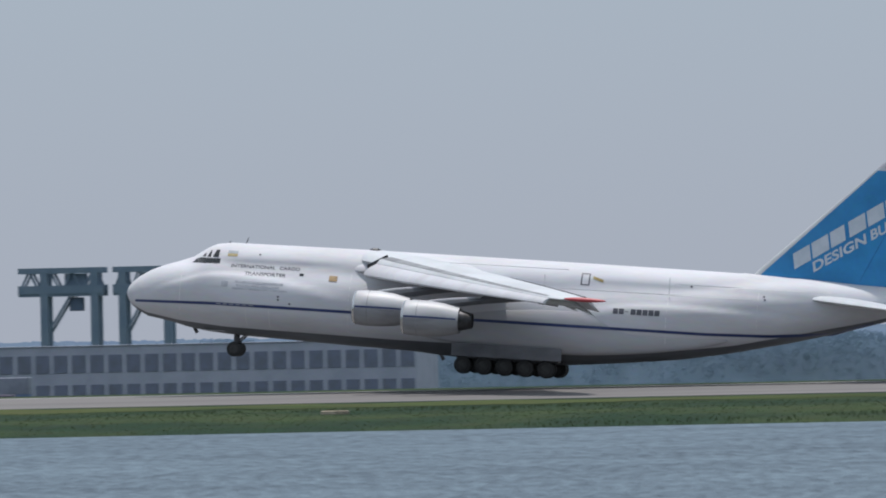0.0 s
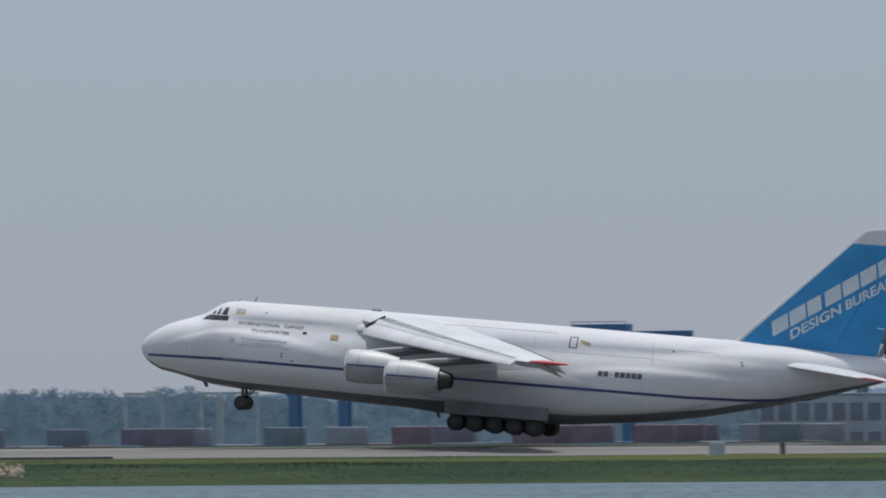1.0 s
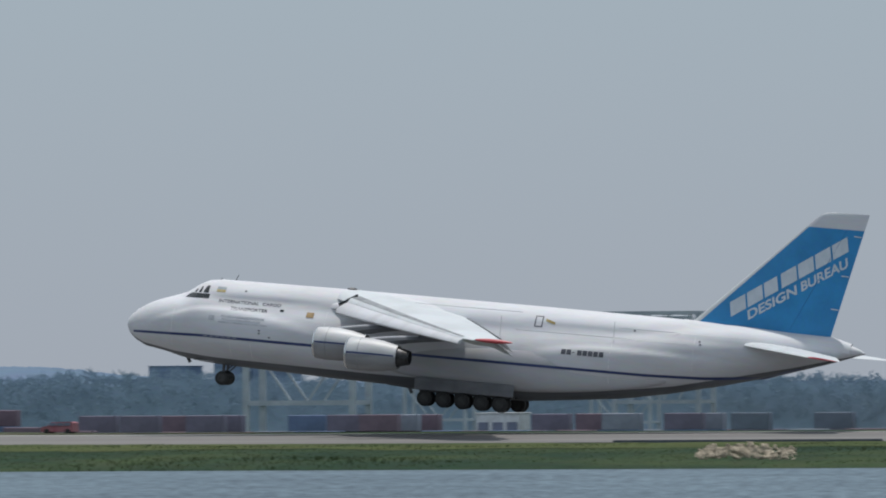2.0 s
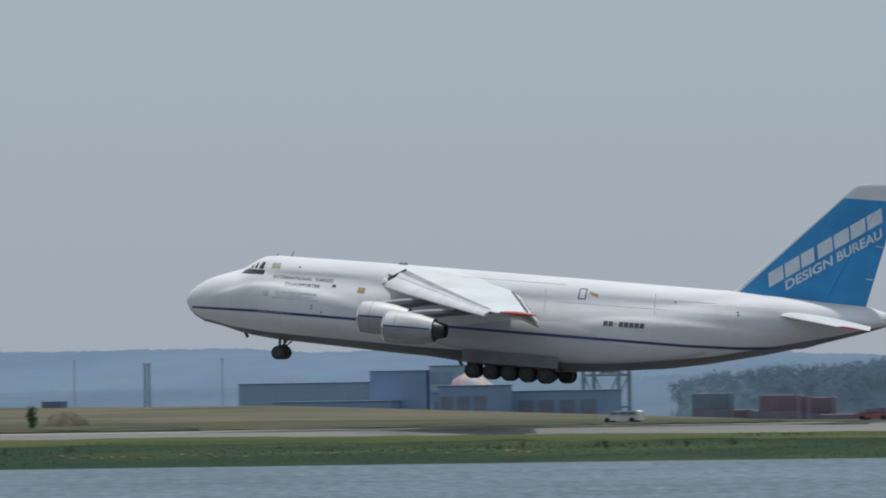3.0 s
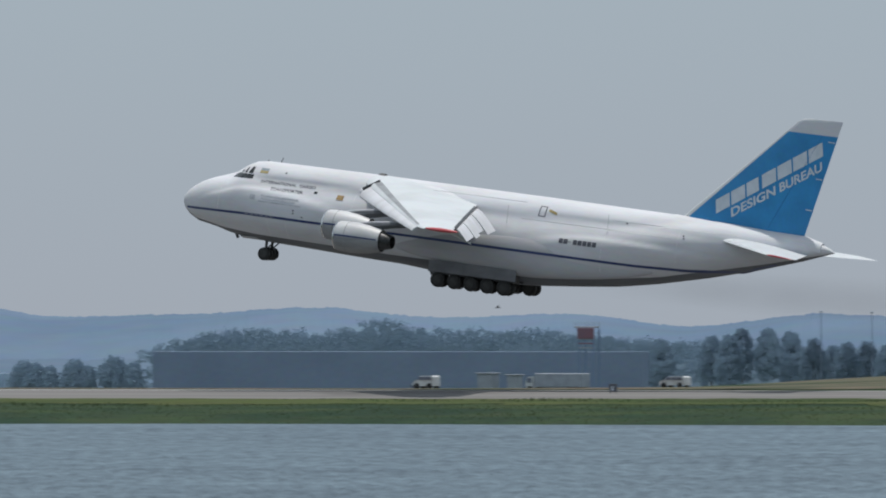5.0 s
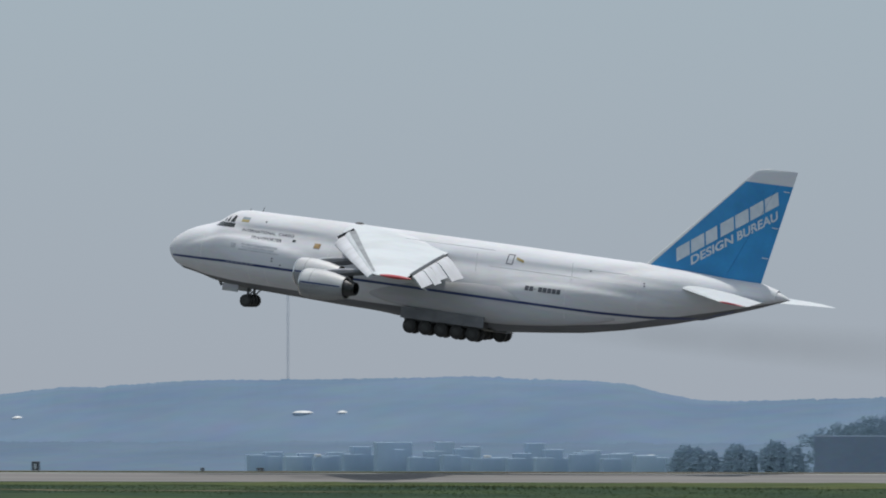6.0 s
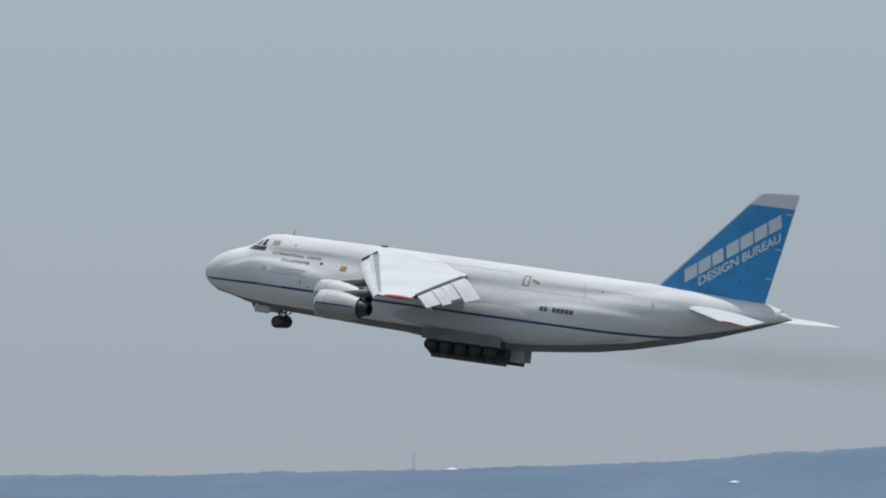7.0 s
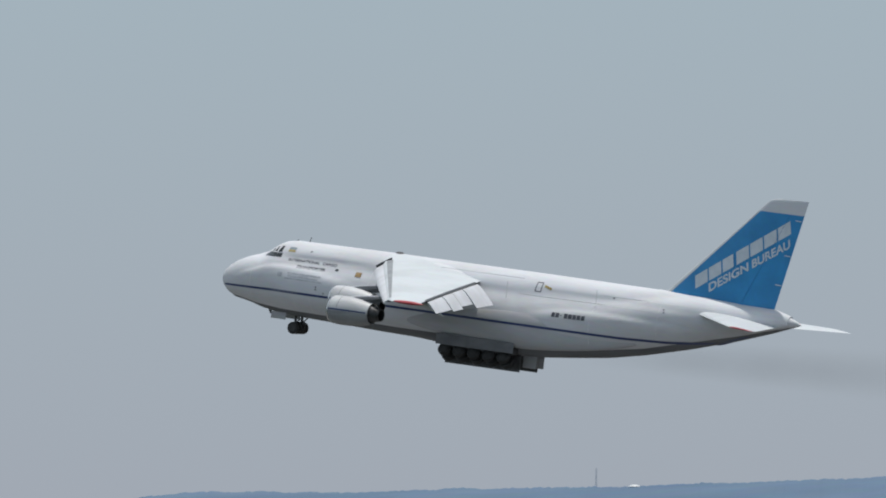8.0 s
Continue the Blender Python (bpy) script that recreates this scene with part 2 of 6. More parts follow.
def fuselage_data():
    xs = [0, 0.05, 0.12, 0.2, 0.35, 0.55, 0.8, 1.1, 1.5, 2, 2.5, 3, 3.6, 4.2, 4.8, 5.2, 5.6, 6, 6.4, 6.8, 7.2, 7.6, 8.2, 8.8, 9.6] + [10.5 + 1.1 * i for i in range(40)] + [54.4 + 0.9 * i for i in range(16)] + [68.6, 69.0, 69.1]
    low, high = 7, 46
    rings = []
    for x in xs:
        zb, zt = fus_bot(x), fus_top(x)
        zl = min(max(belly_line(x), zb + 0.02 * (zt - zb)), zt - 0.05 * (zt - zb))
        zs = [zb + (zl - zb) * (1 - math.cos(math.pi / 2 * i / low)) for i in range(low)]
        zs += [zt - (zt - zl) * (1 - math.sin(math.pi / 2 * i / high)) for i in range(high + 1)]
        port = [Vector((x - 36, -half_width(x, z), z)) for z in zs]
        ring = port + [Vector((p.x, -p.y, p.z)) for p in port[-2:0:-1]]
        rings.append(ring)
    n = len(rings[0])
    vs, fs = loft_data(rings)
    idx = []
    for k in range(len(rings) - 1):
        for i in range(n):
            idx.append(1 if i < low or i >= n - low else 0)
    return vs, fs, idx + [0, 0]


def skin_patch(corners, off=0.025, nx=6, nz=4, side=-1):
    """A panel laid on the fuselage's skin: corners (x, z), fore-low, aft-low, aft-high, fore-high."""
    a, b, c, d = corners
    vs, fs = [], []
    for j in range(nz + 1):
        for i in range(nx + 1):
            s, t = i / nx, j / nz
            x = (a[0] * (1 - s) + b[0] * s) * (1 - t) + (d[0] * (1 - s) + c[0] * s) * t
            z = (a[1] * (1 - s) + b[1] * s) * (1 - t) + (d[1] * (1 - s) + c[1] * s) * t
            vs.append(on_skin(x, z, off, side))
    for j in range(nz):
        for i in range(nx):
            k = j * (nx + 1) + i
            fs.append([k, k + 1, k + nx + 2, k + nx + 1])
    return vs, fs


def letters(body, width, height, shear=0.0, bold=0.0):
    """The outline of a line of words as flat faces in a box of that size, from its lower left corner."""
    cu = bpy.data.curves.new("words", "FONT")
    cu.body, cu.size, cu.shear, cu.offset = body, 1.0, shear, bold
    ob = bpy.data.objects.new("words", cu)
    scene.collection.objects.link(ob)
    me = bpy.data.meshes.new_from_object(ob.evaluated_get(bpy.context.evaluated_depsgraph_get()))
    co = np.array([v.co[:2] for v in me.vertices])
    lo, hi = co.min(0), co.max(0)
    co = (co - lo) / (hi - lo) * (width, height)
    fs = [list(p.vertices) for p in me.polygons]
    bpy.data.objects.remove(ob)
    return co, fs


def airfoil_ring(y, xle, chord, z, thick, twist=0.0, n=10):
    ring = []
    for i in range(2 * n):
        a = math.pi * i / n
        s = (1 + math.cos(a)) / 2
        yt = 5 * thick * (0.2969 * math.sqrt(s) - 0.126 * s - 0.3516 * s * s + 0.2843 * s ** 3 - 0.1015 * s ** 4)
        zz = (1.25 * yt if i < n else -0.75 * yt) * chord
        ring.append(Vector((xle + s * chord - 36, y, z + zz - twist * (s - 0.4) * chord)))
    return ring


def wing_z(y, side=-1):
    return 3.66 - (0.046 if side < 0 else 0.078) * y


def wing_set(y):
    """How much the wing's section is turned nose up, as a slope."""
    return 0.062 * max(0.0, 1 - y / 34)


def wing_front(y, side=-1):
    return wing_z(y, side) + wing_set(y) * 0.4 * (wing_te(y) - wing_le(y))


def wing_back(y, side=-1):
    return wing_z(y, side) - wing_set(y) * 0.6 * (wing_te(y) - wing_le(y))


def wing_le(y):
    return 22.0 + 0.672 * (y - 4.6)


def wing_te(y):
    return 33.9 + 0.421 * (y - 5.9)


def wheel_data(x, y, z, r, w):
    """A tyre with rounded shoulders; its axle lies across the aircraft."""
    prof = [(-w / 2, r * 0.62), (-w / 2, r * 0.82), (-w * 0.36, r * 0.96), (0, r), (w * 0.36, r * 0.96), (w / 2, r * 0.82), (w / 2, r * 0.62)]
    return moved(lathe_data(prof, 20, "y"), Matrix.Translation((x - 36, y, z)))


def hub_data(x, y, z, r, w):
    return moved(lathe_data([(-w / 2 - 0.03, r * 0.25), (-w / 2 - 0.02, r * 0.5), (-w / 2 + 0.02, r * 0.62), (w / 2 - 0.02, r * 0.62), (w / 2 + 0.02, r * 0.5), (w / 2 + 0.03, r * 0.25)], 16, "y"), Matrix.Translation((x - 36, y, z)))


def build_aircraft():
    plane = thing("cargo_aircraft", "white four-engined cargo aircraft with blue fin and lowered wheels", "aircraft")
    vs, fs, idx = fuselage_data()
    fus = mesh_object("fuselage", vs, fs, [WHITE, GREY], plane, "white fuselage with a grey belly", True, idx)

    # wheel fairings along both flanks
    for side in (-1, 1):
        rings = []
        for i in range(31):
            s = i / 30
            x = 23 + 29.5 * s
            g = math.sin(math.pi * min(1, max(0, s))) ** 0.45
            g2 = max(0.02, g)
            hh, ww = 2.0 * g2, 0.95 * g2
            zc = -1.0 + 0.55 * max(0, s - 0.55) / 0.45
            ring = []
            for k in range(36):
                a = 2 * math.pi * k / 36
                c, sn = math.cos(a), math.sin(a)
                ring.append(Vector((x - 36, side * (3.0 - 0.55 * max(0, s - 0.6) / 0.4 + ww * math.copysign(abs(c), c)), zc + hh * math.copysign(abs(sn), sn))))
            rings.append(ring)
        vs, fs = loft_data(rings)
        mesh_object("wheel_fairing", vs, fs, GRIMY_SHADED, plane, "grimy white wheel fairing, darkened for the wing's shade", True)
    # fairing over the wing's centre
    rings = []
    for i in range(25):
        s = i / 24
        x = 16.5 + 19.5 * s
        g = max(0.03, math.sin(math.pi * s) ** (0.7 if s < 0.5 else 1.5))
        rings.append([Vector((x - 36, 3.9 * g * math.cos(2 * math.pi * k / 28), 2.95 + (1.5 if k <= 14 else 0.7) * g * math.sin(2 * math.pi * k / 28))) for k in range(28)])
    mesh_object("wing_fairing", *loft_data(rings), WHITE, plane, smooth=True)

    # stripe along both flanks
    for side in (-1, 1):
        line = table([(1.0, -0.62), (8, -0.45), (20, -0.52), (42, -0.58), (50, -0.62), (55, -0.5), (60, -0.05), (64, 1.25)])
        half = table([(1, 0.10), (8, 0.12), (50, 0.12), (60, 0.12), (64, 0.05)])
        vs, fs = [], []
        n = 120
        for i in range(n + 1):
            x = 1.0 + 62.5 * i / n
            for dz in (-1, 0, 1):
                z = line(x) + dz * half(x)
                p = on_skin(x, z, 0.02, side)
                p.y = side * max(abs(p.y), fairing_out(x, z) + 0.025)
                vs.append(p)
        for i in range(n):
            for j in range(2):
                k = i * 3 + j
                fs.append([k, k + 1, k + 4, k + 3])
        mesh_object("stripe", vs, fs, NAVY, plane, "navy blue stripe")

    # cockpit panes, markings, hatch
    for side in (-1, 1):
        for k in range(4):
            a, b = 5.75 + 0.64 * k, 5.75 + 0.64 * (k + 1) - 0.015
            mesh_object("lower_pane", *skin_patch([(a, 2.84 + 0.02 * k), (b, 2.86 + 0.02 * k), (b, 3.31 if k else 3.28), (a + (0.3 if k == 0 else 0), 3.31 if k else 3.15)], 0.03, 4, 3, side), GLASS, plane, "dark cockpit glass")
        for a, b, z0, z1 in ((6.6, 6.9, 3.40, 3.70), (7.08, 7.40, 3.40, 3.94), (7.58, 8.1, 3.40, 4.04)):
            mesh_object("upper_pane", *skin_patch([(a, z0), (b, z0), (b, z1), (a + 0.22, z1 - 0.02)], 0.03, 4, 4, side), GLASS, plane, "dark cockpit glass")
        mesh_object("flag_mark", *skin_patch([(8.85, 3.55), (9.7, 3.55), (9.7, 3.78), (8.85, 3.78)], 0.02, 3, 3, side), YELLOW, plane, "yellow half of a painted flag")
        mesh_object("flag_mark", *skin_patch([(8.85, 3.79), (9.7, 3.79), (9.7, 4.03), (8.85, 4.03)], 0.02, 3, 3, side), FLAGBLUE, plane, "blue half of a painted flag")
        mesh_object("warning_mark", *skin_patch([(17.75, 1.95), (18.45, 1.95), (18.45, 2.4), (17.75, 2.4)], 0.05, 3, 3, side), ORANGE, plane, "orange warning mark")
        mesh_object("small_window", *skin_patch([(15.2, 2.25), (15.55, 2.25), (15.55, 2.45), (15.2, 2.45)], 0.03, 2, 2, side), GLASS, plane)
        for a, b, c, d in ((38.95, 2.9, 39.05, 3.8), (39.6, 2.9, 39.7, 3.8)):
            mesh_object("hatch_line", *skin_patch([(a, b), (c, b), (c, d), (a, d)], 0.02, 1, 4, side), INK, plane, "dark outline of a hatch")
        for z in (2.88, 3.78):
            mesh_object("hatch_line", *skin_patch([(38.95, z), (39.7, z), (39.7, z + 0.07), (38.95, z + 0.07)], 0.02, 4, 1, side), INK, plane, "dark outline of a hatch")
        mesh_object("arrow_mark", *skin_patch([(39.95, 3.42), (40.85, 3.16), (40.85, 3.4), (39.95, 3.66)], 0.02, 4, 2, side), YELLOW, plane, "yellow arrow mark")
        for x, z in ((11.5, 3.75), (48.2, 3.2), (54.4, 2.7), (54.5, 2.45), (13.6, 0.35), (13.6, 0.1), (14.6, -0.2)):
            mesh_object("vent_mark", *skin_patch([(x, z), (x + 0.18, z), (x + 0.18, z + 0.12), (x, z + 0.12)], 0.02, 1, 1, side), INK, plane)
        for x, za, zb in ((10.9, -0.75, -2.2), (12.9, -0.75, -2.2), (19.6, 2.6, -2.2), (5.1, 2.7, -1.6), (36.0, 3.6, 1.6), (46.5, 3.9, -1.6), (54.0, 3.6, -0.9)):
            mesh_object("skin_seam", *fitted(skin_patch([(x, zb), (x + 0.05, zb), (x + 0.05, za), (x, za)], 0.012, 1, 8, side), side), SEAM, plane)
        for xa, xb, z in ((37.5, 53.5, 2.45), (24.0, 38.0, 4.05), (47.0, 60.0, 3.35)):
            mesh_object("skin_seam", *fitted(skin_patch([(xa, z), (xb, z), (xb, z + 0.05), (xa, z + 0.05)], 0.012, 14, 1, side), side), SEAM, plane)
        # words on the flank and rows of small print that cannot be read
        for body, x0, x1, z0, h in (("INTERNATIONAL", 9.3, 13.07, 2.66, 0.27), ("CARGO", 13.42, 15.15, 2.66, 0.27), ("TRANSPORTER", 10.55, 14.05, 2.06, 0.29)):
            co, fs = letters(body, x1 - x0, h, 0.0, 0.012)
            if side > 0:
                co = co * (-1, 1) + (x1 - x0, 0)
            mesh_object("lettering", [on_skin(x0 + u, z0 + v, 0.03, side) for u, v in co], fs, INK, plane, "dark lettering")
        for x0, x1, z in ((9.9, 14.0, 1.42), (10.0, 13.7, 1.14), (9.7, 14.4, 0.84)):
            mesh_object("small_print", *skin_patch([(x0, z), (x1, z - 0.04), (x1, z + 0.10), (x0, z + 0.14)], 0.02, 10, 1, side), FADED, plane, "faded row of small print")
        mesh_object("emblem", *skin_patch([(8.75, 1.0), (9.3, 1.0), (9.3, 1.45), (8.75, 1.45)], 0.02, 3, 3, side), FADED, plane, "faded round emblem")
        for i, w in enumerate((0.42, 0.42, 0.28, 0.42, 0.42, 0.42, 0.42, 0.42)):
            x = 42.05 + i * 0.5
            z0, z1 = (0.86, 0.92) if i == 2 else (0.66, 1.12)
            data = skin_patch([(x, z0), (x + w, z0), (x + w, z1), (x, z1)], 0.03, 2, 3, side)
            y = side * 4.13
            data = ([Vector((v.x, side * max(abs(v.y), fairing_out(v.x + 36, v.z) + 0.03), v.z)) for v in data[0]], data[1])
            mesh_object("registration_bar", *data, INK, plane, "dark bar of a registration mark")
    for side in (-1, 1):
        for k in range(6):
            x = 8.4 + 0.56 * k
            mesh_object("small_print", *skin_patch([(x, -0.47), (x + 0.4, -0.47), (x + 0.4, -0.41), (x, -0.41)], 0.04, 2, 1, side), FADED, plane, "pale small print on the stripe")
    # aerials on the spine
    for x, h in ((9.9, 0.5), (8.4, 0.18)):
        mesh_object("aerial", *bar_data((x - 36, 0, fus_top(x) - 0.1), (x - 36 + 0.25, 0, fus_top(x) + h), 0.05, 0.03), STRUT, plane)
    mesh_object("aerial", *lathe_moved([(0, 0.15), (0.3, 0.35), (0.7, 0.32), (0.95, 0.1)], (20.5 - 36, 0, 4.72), flat=0.55), STRUT, plane)
    for x in (27.0, 5.9):
        mesh_object("belly_aerial", *beam_data((x - 36, 0, fus_bot(x) + 0.1), (x - 36 + 0.3, 0, fus_bot(x) - 0.4), 0.05, 0.3), STRUT, plane)

    build_wings(plane)
    build_engines(plane)
    build_tail(plane)
    build_gear(plane)
    return plane


def fairing_out(x, z):
    s = (x - 23) / 29.5
    if not 0 < s < 1:
        return 0
    g = max(0.02, math.sin(math.pi * s) ** 0.45)
    zc = -1.0 + 0.55 * max(0, s - 0.55) / 0.45
    u = min(1, abs((z - zc) / (2.0 * g)))
    return 3.0 - 0.55 * max(0, s - 0.6) / 0.4 + 0.95 * g * ((1 - u ** 2.0) ** 0.5 if z > zc else math.sqrt(1 - u * u))


def fitted(data, side):
    """The same patch, kept outside the wheel fairing."""
    return [Vector((v.x, side * max(abs(v.y), fairing_out(v.x + 36, v.z) + 0.015), v.z)) for v in data[0]], data[1]


def lathe_moved(prof, at, flat=1.0):
    vs, fs = lathe_data(prof, 14)
    return [Vector((v.x + at[0], v.y + at[1], v.z * flat + at[2])) for v in vs], fs


def build_wings(plane):
    for side in (-1, 1):
        ys = [0, 3, 5, 8, 12, 17, 22, 27, 32, 35.2, 36.2]
        rings = [airfoil_ring(side * y, wing_le(y) + (0.5 if y > 36 else 0), wing_te(y) - wing_le(y) - (0.9 if y > 36 else 0), wing_z(y, side), 0.125 - 0.0012 * y, wing_set(y)) for y in ys]
        wing = mesh_object("wing", *loft_data(rings), WING, plane, "light grey swept wing", True)
        # bare strip behind the drooped slats
        vs, fs = [], []
        for i in range(25):
            y = 4.8 + 29.5 * i / 24
            c = wing_te(y) - wing_le(y)
            for s in (0.035, 0.10):
                t = 0.125 - 0.0012 * y
                yt = 5 * t * (0.2969 * math.sqrt(s) - 0.126 * s - 0.3516 * s * s + 0.2843 * s ** 3)
                vs.append(Vector((wing_le(y) + s * c - 36, side * y, wing_z(y, side) + 1.25 * yt * c + 0.02 - wing_set(y) * (s - 0.4) * c)))
        fs = [[2 * i, 2 * i + 1, 2 * i + 3, 2 * i + 2] for i in range(24)]
        mesh_object("spar_strip", vs, fs, WING_DARK, wing, "bare dark metal strip")
        # slats: three spans, forward of and below the leading edge
        for a, b in ((4.7, 35.0),):
            rings = []
            for i in range(19):
                y = a + (b - a) * i / 18
                c = 0.13 * (wing_te(y) - wing_le(y)) + 0.30
                le, z = wing_le(y) - 0.60 * c, wing_front(y, side) - 0.56 * c
                prof = [(0.0, 0.0), (0.06, 0.16), (0.25, 0.34), (0.55, 0.52), (0.95, 0.70), (1.0, 0.66), (0.7, 0.44), (0.42, 0.2), (0.3, -0.05), (0.15, -0.12), (0.04, -0.08)]
                rings.append([Vector((le + u * c - 36, side * y, z + v * c)) for u, v in prof])
            mesh_object("slat", *loft_data(rings), WHITE, wing, "drooped white slat", True)
        y = 4.55
        # dark beam stands for the shadow at the slat's root
        mesh_object("slat_gap_shade", *beam_data((wing_le(y) - 36 - 0.7, side * y, wing_front(y, side) - 0.35), (wing_le(y) - 36 + 1.0, side * y, wing_front(y, side) + 0.62), 0.22, 0.3), SOOT_AND_SHADE, wing, "dark gap at the slat's root")
        vs = []
        for i in range(25):
            y = 5.2 + 26.6 * i / 24
            x, z = wing_te(y) - 36, wing_back(y, side)
            vs += [Vector((x - 0.10, side * y, z + 0.10)), Vector((x + 0.16, side * y, z + 0.02)), Vector((x + 0.14, side * y, z - 0.22)), Vector((x - 0.25, side * y, z - 0.2))]
        # dark strip stands for the shade between wing and flaps
        mesh_object("flap_gap_shade", vs, [[4 * i + j, 4 * i + (j + 1) % 4, 4 * i + 4 + (j + 1) % 4, 4 * i + 4 + j] for i in range(24) for j in range(4)], SOOT_AND_SHADE, wing, "dark strip for the shaded gap before the flaps")
        # flaps: stepped spans, lowered behind the trailing edge
        for a, b, k in ((5.4, 13.4, 1.08), (13.7, 19.0, 0.84), (19.3, 24.0, 0.98), (24.3, 31.6, 0.86)):
            rings = []
            for i in range(5):
                y = a + (b - a) * i / 4
                c = (2.75 - 0.034 * (y - 5.4)) * k
                x0, z0 = wing_te(y) + 0.08, wing_back(y, side) - 0.14
                dx, dz = 0.79, -0.61
                up = Vector((-dz, 0, dx))
                ring = []
                for u, v in ((0, 0), (0.06, 0.07), (0.25, 0.095), (0.6, 0.06), (1, 0.0), (0.6, -0.03), (0.25, -0.05), (0.06, -0.045)):
                    ring.append(Vector((x0 + u * c * dx - 36, side * y, z0 + u * c * dz)) + up * v * c)
                rings.append(ring)
            mesh_object("flap", *loft_data(rings), WHITE, wing, "lowered white flap", True)
        # flap track fairings
        for y in (8.6, 15.9, 22.6, 28.8):
            x, z = wing_te(y) - 36, wing_back(y, side)
            rings = []
            for i in range(10):
                s = i / 9
                r = max(0.03, 0.34 * math.sin(math.pi * s ** 0.8) ** 0.7)
                cx, cz = x - 3.2 + 4.8 * s, z - 0.5 - 0.2 * s - max(0, s - 0.6) * 2.2
                rings.append([Vector((cx, side * y + 0.7 * r * math.cos(2 * math.pi * q / 10), cz + r * math.sin(2 * math.pi * q / 10))) for q in range(10)])
            mesh_object("flap_track_fairing", *loft_data(rings), WING, wing, smooth=True)
        # red wing tip
        rings = []
        for i in range(14):
            s = i / 13
            r = max(0.02, math.sin(math.pi * min(1, s * 0.93 + 0.05)) ** 0.6)
            x = wing_le(36.2) + 0.7 + 3.4 * s - 36
            rings.append([Vector((x, side * (36.2 + 0.26 * r * math.cos(2 * math.pi * q / 12)), wing_z(36, side) + 0.06 + 0.19 * r * math.sin(2 * math.pi * q / 12))) for q in range(12)])
        mesh_object("wing_tip", *loft_data(rings), RED, wing, "red wing tip", True)


def build_engines(plane):
    for side in (-1, 1):
        for xi, y, zc in ((22.1, 13.1, 0.05), (28.1, 22.5, -0.38)):
            x = xi - 36
            at = Matrix.Translation((x, side * y, zc))
            # lower half of the cowl takes the darker METAL_LOW
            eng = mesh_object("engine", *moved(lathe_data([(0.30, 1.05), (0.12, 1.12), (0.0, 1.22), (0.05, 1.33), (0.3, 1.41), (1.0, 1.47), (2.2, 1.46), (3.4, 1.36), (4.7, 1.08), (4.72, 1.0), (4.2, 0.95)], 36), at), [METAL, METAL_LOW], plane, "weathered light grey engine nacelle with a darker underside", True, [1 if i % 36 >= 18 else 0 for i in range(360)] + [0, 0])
            mesh_object("intake_lip", *moved(lathe_data([(0.2, 1.06), (0.05, 1.15), (-0.04, 1.23), (0.02, 1.34), (0.2, 1.40), (0.2, 1.37)], 36), at), LIP, eng, "bare metal intake lip", True)
            mesh_object("fan", *moved(lathe_data([(0.7, 0.02), (0.95, 0.3), (1.1, 0.32), (1.12, 1.06), (1.3, 1.06)], 24), at), SOOT_AND_SHADE, eng, "dark fan")
            mesh_object("nozzle", *moved(lathe_data([(4.1, 0.9), (4.7, 0.88), (5.3, 0.72), (5.75, 0.62), (5.75, 0.55), (5.0, 0.5)], 28), at), SOOT_AND_SHADE, eng, "sooty dark exhaust nozzle", True)
            vs, fs = [], []
            for i in range(24):
                s = 0.25 + 4.3 * i / 23
                r = float(np.interp(s, [0.3, 1, 2.2, 3.4, 4.7], [1.41, 1.47, 1.46, 1.36, 1.08])) + 0.015
                for a in (0.02, 0.13):
                    vs.append(Vector((x + s, side * (y + r * math.cos(a)), zc + r * math.sin(a))))
            mesh_object("engine_stripe", vs, [[2 * i, 2 * i + 1, 2 * i + 3, 2 * i + 2] for i in range(23)], NAVY, eng, "navy blue stripe")
            for s in (1.25,):
                r = float(np.interp(s, [0.3, 1, 2.2, 3.4, 4.7], [1.41, 1.47, 1.46, 1.36, 1.08]))
                mesh_object("cowl_seam", *moved(lathe_data([(s, r - 0.02), (s, r + 0.012), (s + 0.05, r + 0.01), (s + 0.05, r - 0.02)], 36), at), WING_DARK, eng)
            # pylon up to the wing
            le = wing_le(y) - 36
            rings = []
            for i in range(9):
                s = i / 8
                z0, z1 = zc + 1.15, wing_front(y, side) - 1.15
                xa = x + 1.3 + (le - x - 1.0) * s ** 1.35
                xb = x + 4.9 + (le + 4.6 - x - 4.9) * s
                z = z0 + (z1 - z0) * (s ** 0.8)
                w = 0.24
                rings.append([Vector((xa, side * y, z)), Vector((xa + 0.5, side * y - w, z)), Vector(((xa + xb) / 2, side * y - 1.3 * w, z)), Vector((xb, side * y, z)), Vector(((xa + xb) / 2, side * y + 1.3 * w, z)), Vector((xa + 0.5, side * y + w, z))])
            z = wing_front(y, side) - 0.1
            rings.append([Vector((le + 2.0, side * y, z)), Vector((le + 2.5, side * y - w, z)), Vector((le + 3.8, side * y - 1.3 * w, z)), Vector((le + 5.6, side * y, z)), Vector((le + 3.8, side * y + 1.3 * w, z)), Vector((le + 2.5, side * y + w, z))])
            # white tube gives the pylon its bright, lit top line
            tube = [[q[0] + Vector((0.1, 0.09 * math.cos(k * 0.7854), 0.03 + 0.09 * math.sin(k * 0.7854))) for k in range(8)] for q in rings[:9]]
            mesh_object("pylon_cap", *loft_data(tube), WHITE, eng, "pale pylon leading edge", True)
            mesh_object("pylon", *loft_data(rings), PYLON, plane, "slim grey engine pylon", True)


